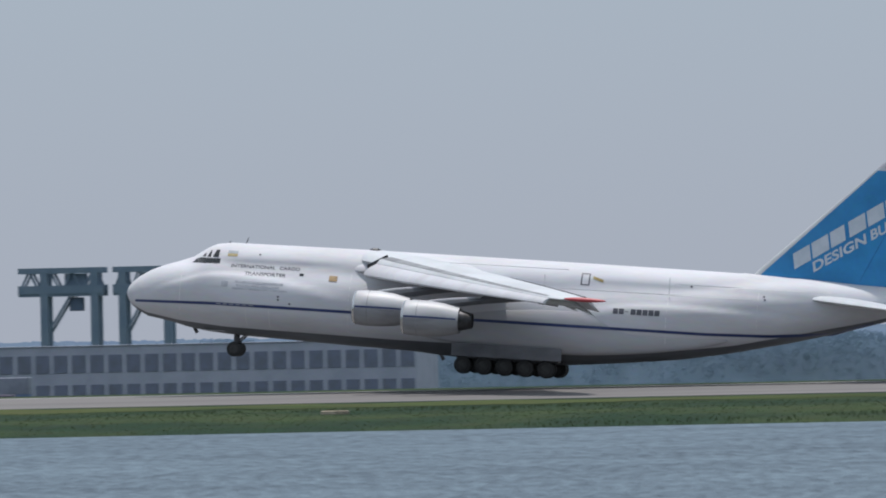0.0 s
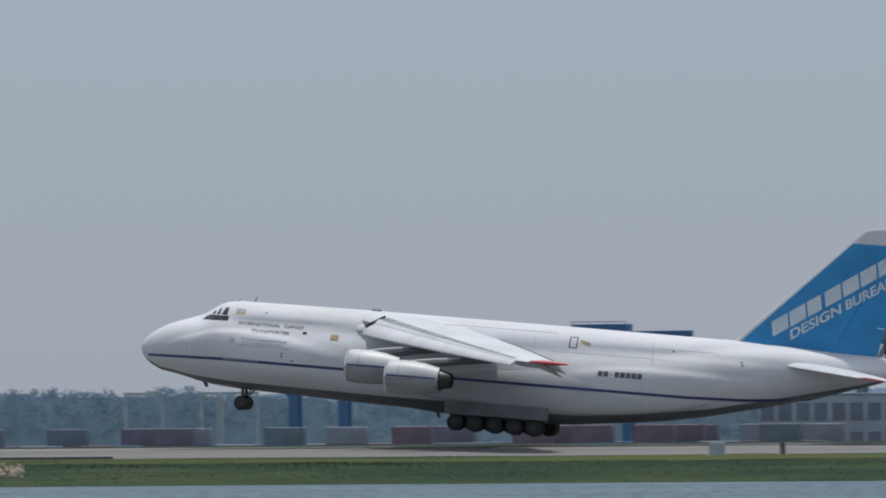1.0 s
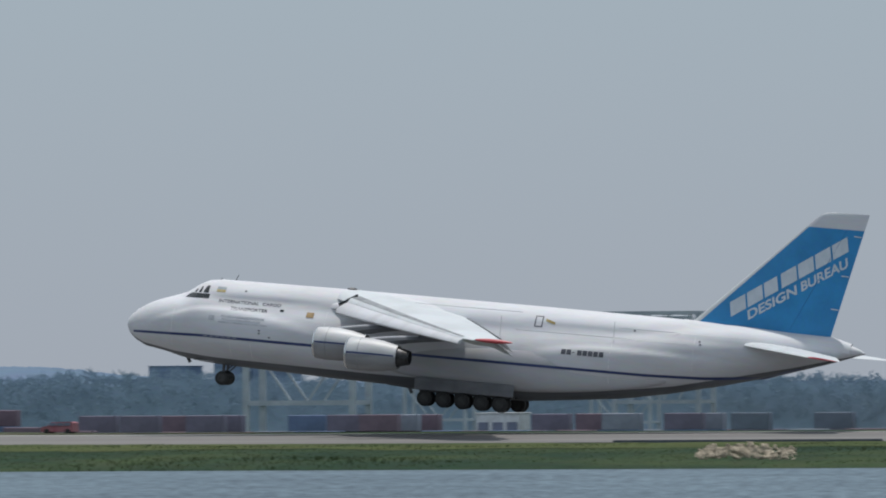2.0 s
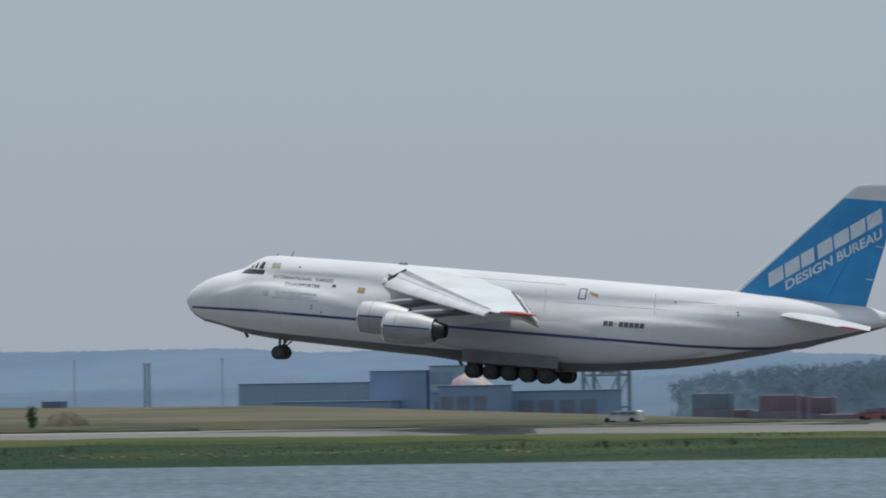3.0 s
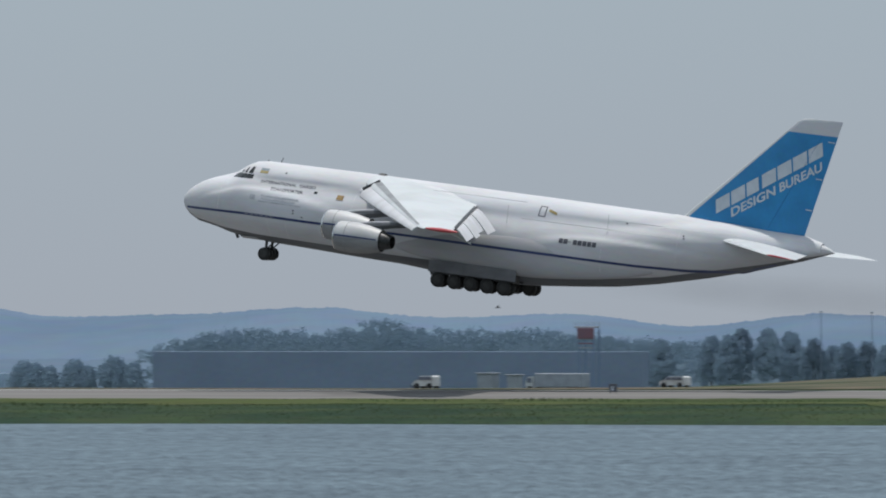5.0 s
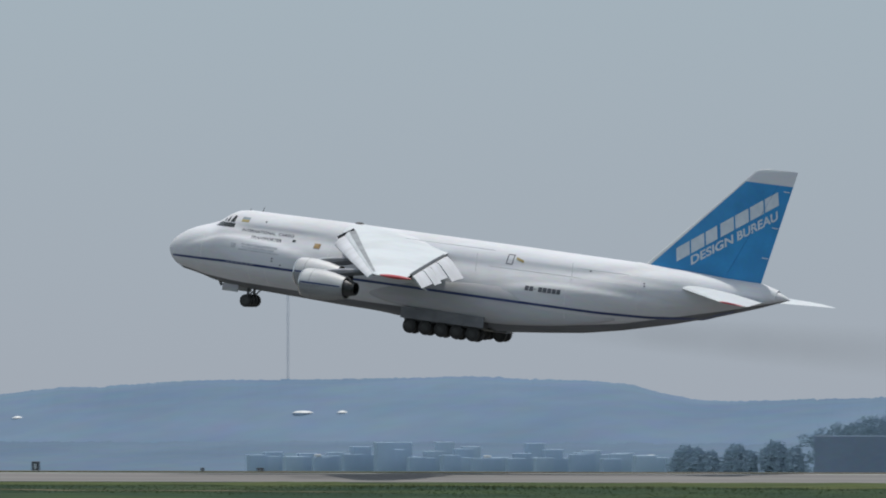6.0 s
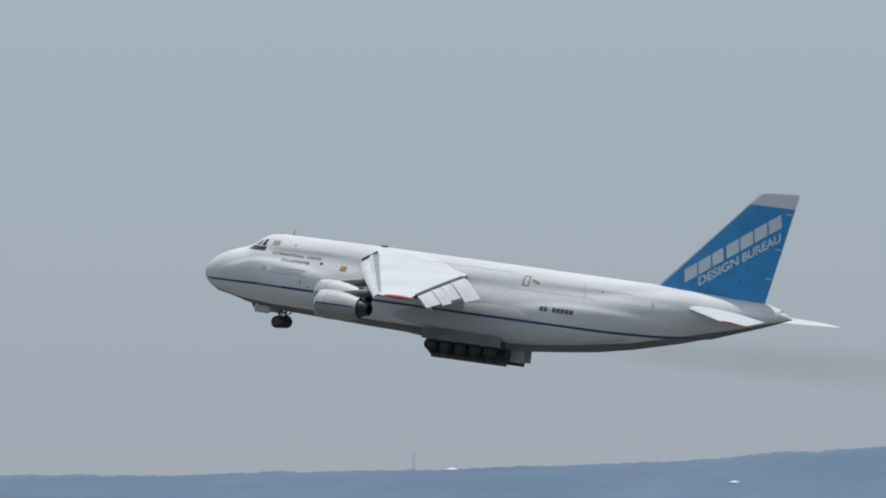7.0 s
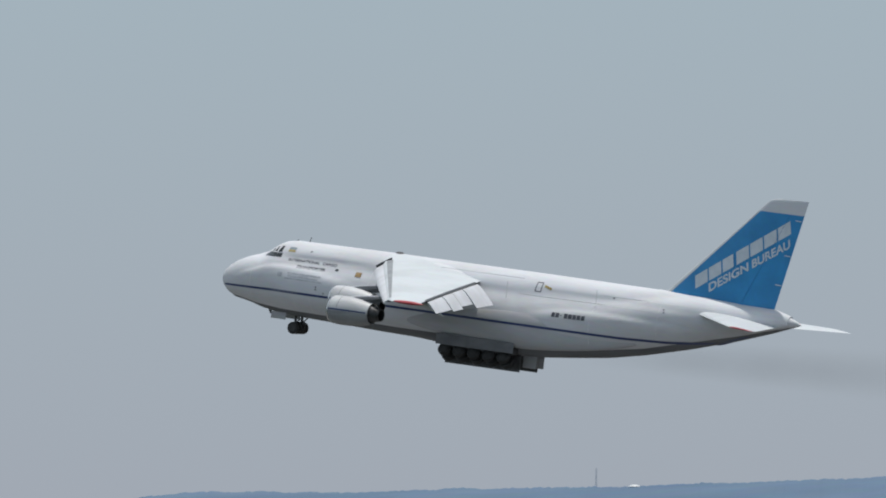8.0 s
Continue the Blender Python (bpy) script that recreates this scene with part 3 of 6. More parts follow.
def build_tail(plane):
    # fin: blue panel between a pale leading edge, a pale foot and a white cap
    def fin_le(z):
        return 53.0 + (z - 4.5) * 1.056

    def fin_te(z):
        return 65.75 + (z - 4.0) * 0.245

    def fin_ring(z, x0=0.0, x1=1.0, n=10):
        le, te = fin_le(z), fin_te(z)
        c = te - le
        t = 0.105 - 0.002 * (z - 4)
        ring = []
        ss = [x0 + (x1 - x0) * (1 - math.cos(math.pi * i / n)) / 2 for i in range(n + 1)]
        for sgn in (-1, 1):
            for s in ss if sgn < 0 else ss[-2:0:-1]:
                yt = 5 * t * (0.2969 * math.sqrt(s) - 0.126 * s - 0.3516 * s * s + 0.2843 * s ** 3 - 0.1036 * s ** 4) * c * 0.5
                ring.append(Vector((le + s * c - 36, sgn * yt, z)))
        return ring

    def fin_half(x, z):
        le, te = fin_le(z), fin_te(z)
        c = te - le
        s = min(1, max(0, (x - le) / c))
        t = 0.105 - 0.002 * (z - 4)
        return max(0, 5 * t * (0.2969 * math.sqrt(s) - 0.126 * s - 0.3516 * s * s + 0.2843 * s ** 3 - 0.1036 * s ** 4) * c * 0.5)

    zs = [4.1 + 9.65 * i / 12 for i in range(13)]
    fin = mesh_object("fin", *loft_data([fin_ring(z, 0.045) for z in zs]), BLUE, plane, "blue tail fin", True)
    mesh_object("fin_leading_edge", *loft_data([fin_ring(z, 0, 0.047, 4) for z in zs]), WING, plane, "pale grey leading edge", True)
    cap = [fin_ring(13.75 + 0.25 * i) for i in range(5)]
    for z, nose in ((14.95, 0.25), (15.12, 0.75), (15.2, 1.5)):
        le, te = fin_le(14.75), fin_te(z)
        ring = fin_ring(14.75)
        cap.append([Vector((te - 36 - (te - le - nose) * (te - 36 - v.x - (te - fin_te(14.75))) / (fin_te(14.75) - le), v.y * (0.9 if z < 15 else 0.6 if z < 15.15 else 0.2), z)) for v in ring])
    mesh_object("fin_cap", *loft_data(cap), WHITE, plane, "white fin cap", True)
    # foot of the fin, running aft into the tail cone
    rings = []
    for i in range(18):
        s = i / 17
        x = 52.2 + 15.6 * s
        h = 0.75 * math.sin(math.pi * min(1, s * 0.9 + 0.06)) ** 0.5
        zt = float(np.interp(x, [52, 57, 60, 66, 68], [4.58, 4.30, 4.2, 4.06, 3.55]))
        w = 0.75 * h + 0.1
        rings.append([Vector((x - 36, w * 2.0 * math.cos(math.pi * k / 10), zt - 0.9 + 0.95 * math.sin(math.pi * k / 10) ** 0.8)) for k in range(11)])
    mesh_object("fin_foot", *loft_data(rings), WHITE, plane, smooth=True)

    # painted name: seven slanted blocks for the maker's name, words below it
    def on_fin(x, z, side):
        return Vector((x - 36, side * (fin_half(x, z) + 0.03), z))

    for side in (-1, 1):
        base, along = Vector((56.45, 5.12)), Vector((10.45, 6.75))
        ex = along / 7
        up = Vector((-0.22, 1.28))
        for i in range(7):
            o = base + ex * i
            vs = []
            k = 4
            w = 0.90 if i != 2 else 0.78
            for j in range(k + 1):
                for q in range(k + 1):
                    p = o + ex * (0.05 + w * q / k) + up * (j / k)
                    vs.append(on_fin(p.x, p.y, side))
            fs = [[j * (k + 1) + q, j * (k + 1) + q + 1, (j + 1) * (k + 1) + q + 1, (j + 1) * (k + 1) + q] for j in range(k) for q in range(k)]
            mesh_object("name_block", vs, fs, LETTER, fin, "pale slanted block of a painted name")
        o, ex2, up2 = Vector((58.15, 5.0)), Vector((8.75, 5.42)), Vector((-0.16, 0.86))
        for body, u0, u1 in (("DESIGN", 0.0, 0.49), ("BUREAU", 0.535, 1.0)):
            co, fs = letters(body, u1 - u0, 1.0, 0.0, 0.027)
            vs = []
            for u, v in co:
                p = o + ex2 * (u0 + u if side < 0 else u1 - u) + up2 * v
                vs.append(on_fin(p.x, p.y, side))
            mesh_object("lettering", vs, fs, LETTER, fin, "pale slanted lettering")
        vs = []
        for i in range(9):
            z = 4.5 + 9.2 * i / 8
            x = fin_le(z) + 0.70 * (fin_te(z) - fin_le(z))
            vs += [on_fin(x, z, side), on_fin(x + 0.05, z, side)]
        mesh_object("rudder_hinge", vs, [[2 * i, 2 * i + 1, 2 * i + 3, 2 * i + 2] for i in range(8)], BLUE_DARK, fin, "dark hinge line of the rudder")
        for z in (6.6, 9.6, 13.2):
            x = fin_te(z)
            mesh_object("rudder_arm", *beam_data((x - 36.75, side * 0.12, z), (x - 36.1, side * 0.07, z - 0.04), 0.06, 0.09), LETTER, fin)
        # tailplane
        rings = []
        for s in (0, 0.2, 0.5, 0.8, 0.97, 1.0):
            y = 0.6 + 8.9 * s
            le = 56.6 + (66.4 - 56.6) * s
            te = 66.6 + (69.5 - 66.6) * s - (0.25 if s == 1 else 0)
            rings.append(airfoil_ring(side * y, le, te - le, 2.66 - 0.36 * s, 0.085 - 0.02 * s, 0.05))
        stab = mesh_object("tailplane", *loft_data(rings), WING, plane, "pale grey tailplane", True)
        rings = [airfoil_ring(side * (9.503 + dy), 66.5 + 1.2 * dy, 2.7 - 2.4 * dy, 2.3 - 0.04 * dy, 0.064, 0.05) for dy in (0.0, 0.12, 0.2)]
        mesh_object("tailplane_tip", *loft_data(rings), RED, stab, "red tip of the tailplane", True)


MAIN_LEGS, NOSE_DOORS, REAR_DOORS = [], [], []


def build_gear(plane):
    for y0 in (-0.6, 0.6):
        leg = mesh_object("nose_leg", *join(bar_data((9.6 - 36, y0, -2.6), (9.6 - 36, y0, -4.2), 0.14), bar_data((9.6 - 36, y0 - 0.5, -4.2), (9.6 - 36, y0 + 0.5, -4.2), 0.1), bar_data((10.6 - 36, y0, -2.8), (9.65 - 36, y0, -3.7), 0.07)), STRUT, plane)
        for dy in (-0.3, 0.3):
            w = mesh_object("nose_wheel", *wheel_data(9.6, y0 + dy, -4.2, 0.64, 0.42), TYRE, leg, smooth=True)
            mesh_object("nose_hub", *hub_data(9.6, y0 + dy, -4.2, 0.64, 0.42), HUB, leg)
    for sy in (-1, 1):
        door = mesh_object("nose_gear_door", *box_data(-0.9, 0.9, -0.03, 0.03, -0.72, 0.0, 0.02), GRIMY_SHADED, plane, "grey door of the nose wheel bay")
        door.location = (7.95 - 36, sy * 1.35, -2.72)
        NOSE_DOORS.append((door, door.location.copy(), sy))
    for side in (-1, 1):
        for i in range(5):
            x = 29.55 + 1.76 * i
            pivot = Vector((x - 36, side * 2.8, -4.22))
            back = Matrix.Translation(-pivot)
            leg = mesh_object("main_leg", *moved(join(bar_data((x - 36, side * 2.8, -2.8), (x - 36, side * 2.8, -4.3), 0.2), bar_data((x - 36, side * 2.2, -4.3), (x - 36, side * 3.4, -4.3), 0.12), bar_data((x + 0.6 - 36, side * 2.7, -3.0), (x - 36, side * 2.8, -3.9), 0.09)), back), STRUT, plane)
            leg.location = pivot
            MAIN_LEGS.append((leg, pivot, side))
            for dy in (2.32, 3.26):
                mesh_object("main_wheel", *moved(wheel_data(x, side * dy, -4.32, 0.75, 0.54), back), TYRE, leg, smooth=True)
                mesh_object("main_hub", *moved(hub_data(x, side * dy, -4.32, 0.75, 0.54), back), HUB, leg)
        # solid dark box fills in the shade between belly and wheels
        mesh_object("wheel_well", *box_data(28.9 - 36, 37.6 - 36, side * 2.7 - 0.6, side * 2.7 + 0.6, -3.80, -3.0, 0.12), STRUT, plane, "dark open wheel well")
        mesh_object("gear_door", *box_data(28.6 - 36, 37.9 - 36, side * 3.66 - 0.05, side * 3.66 + 0.05, -3.60, -2.5, 0.03), DOOR, plane, "long grey wheel well door hanging open")
        door = mesh_object("rear_gear_door", *box_data(-0.8, 0.8, -0.04, 0.04, -1.3, 0.0, 0.03), GRIMY_SHADED, plane, "grey rear door of the wheel well")
        door.location = (38.2 - 36, side * 0.7, -3.72)
        REAR_DOORS.append((door, door.location.copy(), side))
        door = mesh_object("inner_gear_door", *box_data(-4.6, 4.4, -0.04, 0.04, -1.78, 0.0, 0.03), STRUT, plane, "long dark inner door of the wheel well")
        door.location = (33.3 - 36, side * 1.7, -3.72)
        REAR_DOORS.append((door, door.location.copy(), side))


aircraft = build_aircraft()


# ---- thin exhaust smoke that trails behind the aircraft ----
def build_smoke():
    m = bpy.data.materials.new("thin_exhaust_smoke")
    m.use_nodes = True
    n, l = m.node_tree.nodes, m.node_tree.links
    b = n["Principled BSDF"]
    b.inputs["Base Color"].default_value, b.inputs["Roughness"].default_value = (0.16, 0.145, 0.12, 1), 1.0
    b.inputs["Specular IOR Level"].default_value = 0.0
    co, cut = n.new("ShaderNodeTexCoord"), n.new("ShaderNodeSeparateXYZ")
    l.new(co.outputs["Object"], cut.inputs[0])

    def calc(kind, a, b=0.0):
        q = n.new("ShaderNodeMath")
        q.operation = kind
        for slot, v in zip(q.inputs, (a, b)):
            if isinstance(v, (int, float)):
                slot.default_value = v
            else:
                l.new(v, slot)
        return q.outputs[0]

    # thickest along the middle, thinning to the rims and to both ends
    wide = calc("ADD", calc("MULTIPLY", cut.outputs["X"], 0.035), 1.5)
    rim = calc("DIVIDE", cut.outputs["Z"], wide)
    body = calc("POWER", calc("MAXIMUM", calc("SUBTRACT", 1.0, calc("MULTIPLY", rim, rim)), 0.0), 1.6)
    ends = calc("MULTIPLY", calc("MINIMUM", calc("MULTIPLY", cut.outputs["X"], 0.05), 1.0), calc("MAXIMUM", calc("SUBTRACT", 1.0, calc("MULTIPLY", cut.outputs["X"], 0.0105)), 0.0))
    puff = n.new("ShaderNodeTexNoise")
    puff.inputs["Scale"].default_value, puff.inputs["Detail"].default_value = 0.12, 4
    l.new(co.outputs["Object"], puff.inputs["Vector"])
    l.new(calc("MULTIPLY", calc("MULTIPLY", calc("MULTIPLY", body, ends), calc("ADD", puff.outputs[0], 0.15)), 0.16), b.inputs["Alpha"])
    rings = []
    for i in range(33):
        x = 95 * i / 32
        r = 1.5 + 0.035 * x
        rings.append([Vector((x, 0.6 * r * math.cos(2 * math.pi * k / 20), r * math.sin(2 * math.pi * k / 20))) for k in range(20)])
    ob = mesh_object("exhaust_smoke", *loft_data(rings, caps=False), m, smooth=True)
    return tagged(ob, "thin brownish smoke trailing behind the climbing aircraft", "smoke", kind="stuff")


smoke = build_smoke()


# ---- ground and water ----
GRASS = mat("grass", (0.023, 0.041, 0.026), 0.95, spec=0.03, second=(0.042, 0.060, 0.030), size=9, mix=0.5, stretch=(0.5, 0.45, 1), bump=0.08, grain=0.3)
MOWN = mat("mown_grass", (0.064, 0.078, 0.033), 0.95, spec=0.03, second=(0.043, 0.06, 0.027), size=9, mix=0.45, stretch=(0.25, 0.5, 1), grain=0.3)
VERGE = mat("weedy_verge", (0.055, 0.066, 0.042), 0.95, spec=0.03, second=(0.08, 0.074, 0.05), size=6, mix=0.45, stretch=(0.4, 0.2, 1), grain=0.3)
PAVE = mat("runway_concrete", (0.175, 0.168, 0.165), 0.9, second=(0.145, 0.14, 0.138), size=9, mix=0.5, stretch=(0.15, 1, 1), spec=0.04)
LINE = mat("runway_white_paint", (0.36, 0.36, 0.35), 0.8, second=(0.25, 0.25, 0.24), size=14, mix=0.5, stretch=(0.3, 1, 1), spec=0.04)
# distance haze is mixed into the colours of HILL and HILL_LOW
HILL = mat("haze_tinted_hills", (0.128, 0.178, 0.245), 1.0, second=(0.108, 0.155, 0.22), size=120, mix=0.5, spec=0.0)

HILL_LOW = mat("haze_tinted_low_woods", (0.112, 0.155, 0.212), 1.0, second=(0.10, 0.14, 0.195), size=60, mix=0.5, spec=0.0)
shore_z = table([(0, -7), (1060, -5), (1100, -3.2), (1118, -2.5), (1128, -2.0), (1150, -1.45), (1195, -0.78), (1205, -0.68), (1257, -0.03), (1263, -0.12), (1277, -0.32), (1283, -0.08), (1300, -0.05), (1420, -1.2), (1800, -4.6), (2300, -6.2), (2800, -7.4), (3400, -8.4), (7000, -10)])


def ground_z(x, y):
    # the bank broadens towards the runway's far end
    out = float(np.interp(math.degrees(math.atan2(x, y)), [-31.6, -28.7, -27.2], [78, 36, 0]))
    z = shore_z(y + out * min(1, max(0, (1195 - y) / 100)))
    if y > 1278:
        a = math.degrees(math.atan2(x, y))
        s = float(np.interp(a, [-26, -25.3, -24.6, -23.9, -22.8, -20.7, -18.9, -18.2], [0, 0.25, 0.55, 0.8, 1, 0.9, 0.45, 0]))
        z += s * float(np.interp(y, [1278, 1286, 1330, 1500, 1650, 1720, 1900, 2300, 3000], [0, 0.2, 0.9, 3.2, 5.1, 5.6, 5.0, 3.5, 0]))
    elif 1150 < y < 1212:
        a = math.degrees(math.atan2(x, y))
        z += float(np.interp(a, [-27.5, -24.5, -22.5, -21.0, -19.8, -18.0], [0, 0.16, 0.36, 0.36, 0.2, 0])) * float(np.interp(y, [1150, 1190, 1204.5, 1206], [0, 0.8, 1, 0]))
    return z + (0.12 * noise.noise((x * 0.06, y * 0.05, 0)) if y < 1204 else 0.05 * noise.noise((x * 0.01, y * 0.02, 3)))


def build_ground():
    xs = list(np.arange(-6000, -900, 150.0)) + list(np.arange(-900, 0, 8.0)) + list(np.arange(0, 3001, 250.0))
    ys = [900, 960, 1000, 1015, 1030, 1045, 1060, 1075] + list(np.arange(1090, 1212, 4.0)) + [1215, 1240, 1257, 1263, 1277, 1283, 1300, 1340, 1400, 1480, 1560, 1650, 1720, 1800, 2000, 2300, 2700, 3200, 4000, 5200, 7000]
    vs = [(x, y, ground_z(x, y) - (0.12 if 1206 < y < 1279 else 0)) for y in ys for x in xs]
    n = len(xs)
    fs = [[j * n + i, j * n + i + 1, (j + 1) * n + i + 1, (j + 1) * n + i] for j in range(len(ys) - 1) for i in range(n - 1)]
    tagged(mesh_object("ground", vs, fs, GRASS, smooth=True), "grassy airfield ground behind a low bank", "ground", kind="structure")


runway_z = table([(1205, -0.68), (1257, -0.03), (1263, -0.12), (1277.5, -0.32)])


def strip(name, label, ys, lift, material, x0=-3000, x1=1500):
    """A slab along the runway over the profile of its crown."""
    top = [(x, y, runway_z(y) + lift) for y in ys for x in (x0, x1)]
    vs = top + [(x, y, z - 0.3) for x, y, z in top]
    n = len(top)
    fs = []
    for i in range(len(ys) - 1):
        q = [2 * i, 2 * i + 1, 2 * i + 3, 2 * i + 2]
        fs += [q, [n + k for k in reversed(q)], [q[0], q[3], n + q[3], n + q[0]], [q[1], n + q[1], n + q[2], q[2]]]
    fs += [[0, n, n + 1, 1], [n - 2, n - 1, 2 * n - 1, 2 * n - 2]]
    return tagged(mesh_object(name, vs, fs, material), label, name.split("_")[0], kind="structure")


build_ground()
strip("runway", "pale grey concrete runway with a low crown", (1205, 1231, 1257, 1263, 1277.5), 0.03, PAVE)
strip("trim_line", "worn white line along the runway", (1253.6, 1256), 0.036, LINE)


def build_water():
    m = bpy.data.materials.new("harbour_water")
    m.use_nodes = True
    n, l = m.node_tree.nodes, m.node_tree.links
    b = n["Principled BSDF"]
    b.inputs["IOR"].default_value = 1.33
    co = n.new("ShaderNodeTexCoord")

    # the chop fans out over the bay: metres across and along each line from the shore
    split, turn, far, fan = n.new("ShaderNodeSeparateXYZ"), n.new("ShaderNodeMath"), n.new("ShaderNodeVectorMath"), n.new("ShaderNodeCombineXYZ")
    wide = n.new("ShaderNodeMath")
    turn.operation, wide.operation, far.operation = "ARCTAN2", "MULTIPLY", "LENGTH"
    wide.inputs[1].default_value = 1050.0
    l.new(co.outputs["Object"], split.inputs[0])
    l.new(split.outputs["X"], turn.inputs[0])
    l.new(split.outputs["Y"], turn.inputs[1])
    l.new(turn.outputs[0], wide.inputs[0])
    l.new(co.outputs["Object"], far.inputs[0])
    l.new(wide.outputs[0], fan.inputs["X"])
    l.new(far.outputs["Value"], fan.inputs["Y"])

    def ripple(sx, sy, detail=5):
        mp = n.new("ShaderNodeMapping")
        mp.inputs["Scale"].default_value = (sx, sy, 1)
        l.new(fan.outputs[0], mp.inputs["Vector"])
        t = n.new("ShaderNodeTexNoise")
        t.inputs["Scale"].default_value, t.inputs["Detail"].default_value = 1, detail
        t.inputs["Roughness"].default_value = 0.62
        l.new(mp.outputs[0], t.inputs["Vector"])
        return t

    chop, gust = ripple(0.85, 0.075, 4), ripple(0.03, 0.02, 2)
    mixed = n.new("ShaderNodeMix")
    mixed.inputs["Factor"].default_value = 0.3
    l.new(chop.outputs[0], mixed.inputs["A"])
    l.new(gust.outputs[0], mixed.inputs["B"])
    tint = n.new("ShaderNodeValToRGB")
    tint.color_ramp.elements[0].position, tint.color_ramp.elements[1].position = 0.33, 0.68
    tint.color_ramp.elements[0].color, tint.color_ramp.elements[1].color = (0.006, 0.022, 0.040, 1), (0.12, 0.175, 0.215, 1)
    l.new(mixed.outputs["Result"], tint.inputs[0])
    l.new(tint.outputs[0], b.inputs["Base Color"])
    b.inputs["Roughness"].default_value, b.inputs["Specular IOR Level"].default_value = 0.42, 0.35
    bp = n.new("ShaderNodeBump")
    bp.inputs["Distance"].default_value = 0.9
    l.new(chop.outputs[0], bp.inputs["Height"])
    l.new(bp.outputs[0], b.inputs["Normal"])
    vs = [(-6000, -1500, -2.4), (4000, -1500, -2.4), (4000, 1135, -2.4), (-6000, 1135, -2.4)]
    tagged(mesh_object("water", vs, [[0, 1, 2, 3]], m), "rippled grey-blue harbour water", "water", kind="structure")


build_water()

# far hills: heights in metres of the ridge at every half degree, from the far left to the right
RIDGE = [-1, 0.7, 4, 3.6, 5, 5.4, 6.8, 8.2, 11.4, 13.6, 13.8, 14.6, 13.2, 6.7, 7.4, 9.6, 6.4, 7.4, 3.6, 7.4, 5.7, 1.6, -0.8, 7.6, 8.5, 8.5, 8.6, 6.9, 8, 7.4, 6, 4, 1, -1.5, -3, -4, -4, -4, -5, -5]


def build_hills(name, label, dist, heights, a0, step, rough, material):
    vs, n = [], 0
    cols = int((len(heights) - 1) * step / 0.012)
    rows = 5
    for i in range(cols + 1):
        a = a0 + (len(heights) - 1) * step * i / cols
        u = (a - a0) / step
        k = min(len(heights) - 2, int(u))
        t = u - k
        t = t * t * (3 - 2 * t)
        h = heights[k] * (1 - t) + heights[k + 1] * t
        bumps = rough * (noise.noise((a * 9, dist, 0)) + 0.6 * noise.noise((a * 40, dist, 5)) + 0.9 * noise.noise((a * 110, dist, 9)))
        for j in range(rows):
            s = j / (rows - 1)
            d = dist + 160 * (s - 1)
            z = -14 + (h + 14 + EYE_HEIGHT) * math.sin(s * math.pi / 2) + bumps * s ** 3
            vs.append((d * math.tan(radians(a)), d, z))
    fs = [[i * rows + j, (i + 1) * rows + j, (i + 1) * rows + j + 1, i * rows + j + 1] for i in range(cols) for j in range(rows - 1)]
    return tagged(mesh_object(name, vs, fs, material, smooth=True), label, "hills", kind="structure")


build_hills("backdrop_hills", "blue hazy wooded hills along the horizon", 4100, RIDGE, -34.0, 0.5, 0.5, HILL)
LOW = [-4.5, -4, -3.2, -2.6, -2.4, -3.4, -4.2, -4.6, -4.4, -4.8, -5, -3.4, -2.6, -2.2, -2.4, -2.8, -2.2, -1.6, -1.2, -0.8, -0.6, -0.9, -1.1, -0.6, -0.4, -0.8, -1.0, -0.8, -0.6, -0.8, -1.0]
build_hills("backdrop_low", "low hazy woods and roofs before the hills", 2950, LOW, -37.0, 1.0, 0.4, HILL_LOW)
# haze is mixed into both leaf colours, far more into LEAF_FAR
LEAF_FAR = mat("hazed_far_foliage", (0.29, 0.375, 0.465), 1.0, second=(0.265, 0.35, 0.43), size=5, mix=0.5, spec=0.0)
LEAF = mat("foliage", (0.066, 0.096, 0.062), 0.9, second=(0.08, 0.11, 0.07), size=1.2, mix=0.5, spec=0.1)
BARK = mat("bark", (0.07, 0.06, 0.05), 0.9, second=(0.05, 0.045, 0.04), size=0.5)
STEEL_BLUE = mat("blue_crane_steel", (0.05, 0.135, 0.29), 0.6, second=(0.065, 0.15, 0.30), size=3)
STEEL_WHITE = mat("white_crane_steel", (0.42, 0.46, 0.50), 0.6, second=(0.34, 0.38, 0.42), size=3)
WALLS = mat("pale_plaster_wall", (0.38, 0.395, 0.47), 0.9, second=(0.33, 0.35, 0.42), size=4)
# haze is mixed into these claddings, city walls, poles and the grey wall
FARWALL = mat("hazed_far_cladding", (0.215, 0.285, 0.41), 1.0, second=(0.20, 0.27, 0.39), size=6, spec=0.1)
PALECLAD = mat("hazed_pale_cladding", (0.265, 0.34, 0.445), 1.0, second=(0.25, 0.32, 0.42), size=6, spec=0.1)
PALECLAD_B = mat("hazed_light_cladding", (0.29, 0.385, 0.48), 1.0, second=(0.26, 0.35, 0.45), size=4, spec=0.1)
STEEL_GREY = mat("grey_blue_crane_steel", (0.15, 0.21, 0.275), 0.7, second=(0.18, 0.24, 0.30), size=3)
CITY_PAINT = mat("hazed_city_wall", (0.43, 0.54, 0.68), 1.0, second=(0.40, 0.51, 0.65), size=5, spec=0.1)
CITY_PAINT_B = mat("hazed_city_wall_pale", (0.47, 0.575, 0.70), 1.0, second=(0.43, 0.54, 0.66), size=5, spec=0.1)
GREYWALL = mat("hazed_grey_wall", (0.235, 0.295, 0.40), 0.95, second=(0.215, 0.27, 0.37), size=6, mix=0.5, stretch=(0.5, 1, 1))
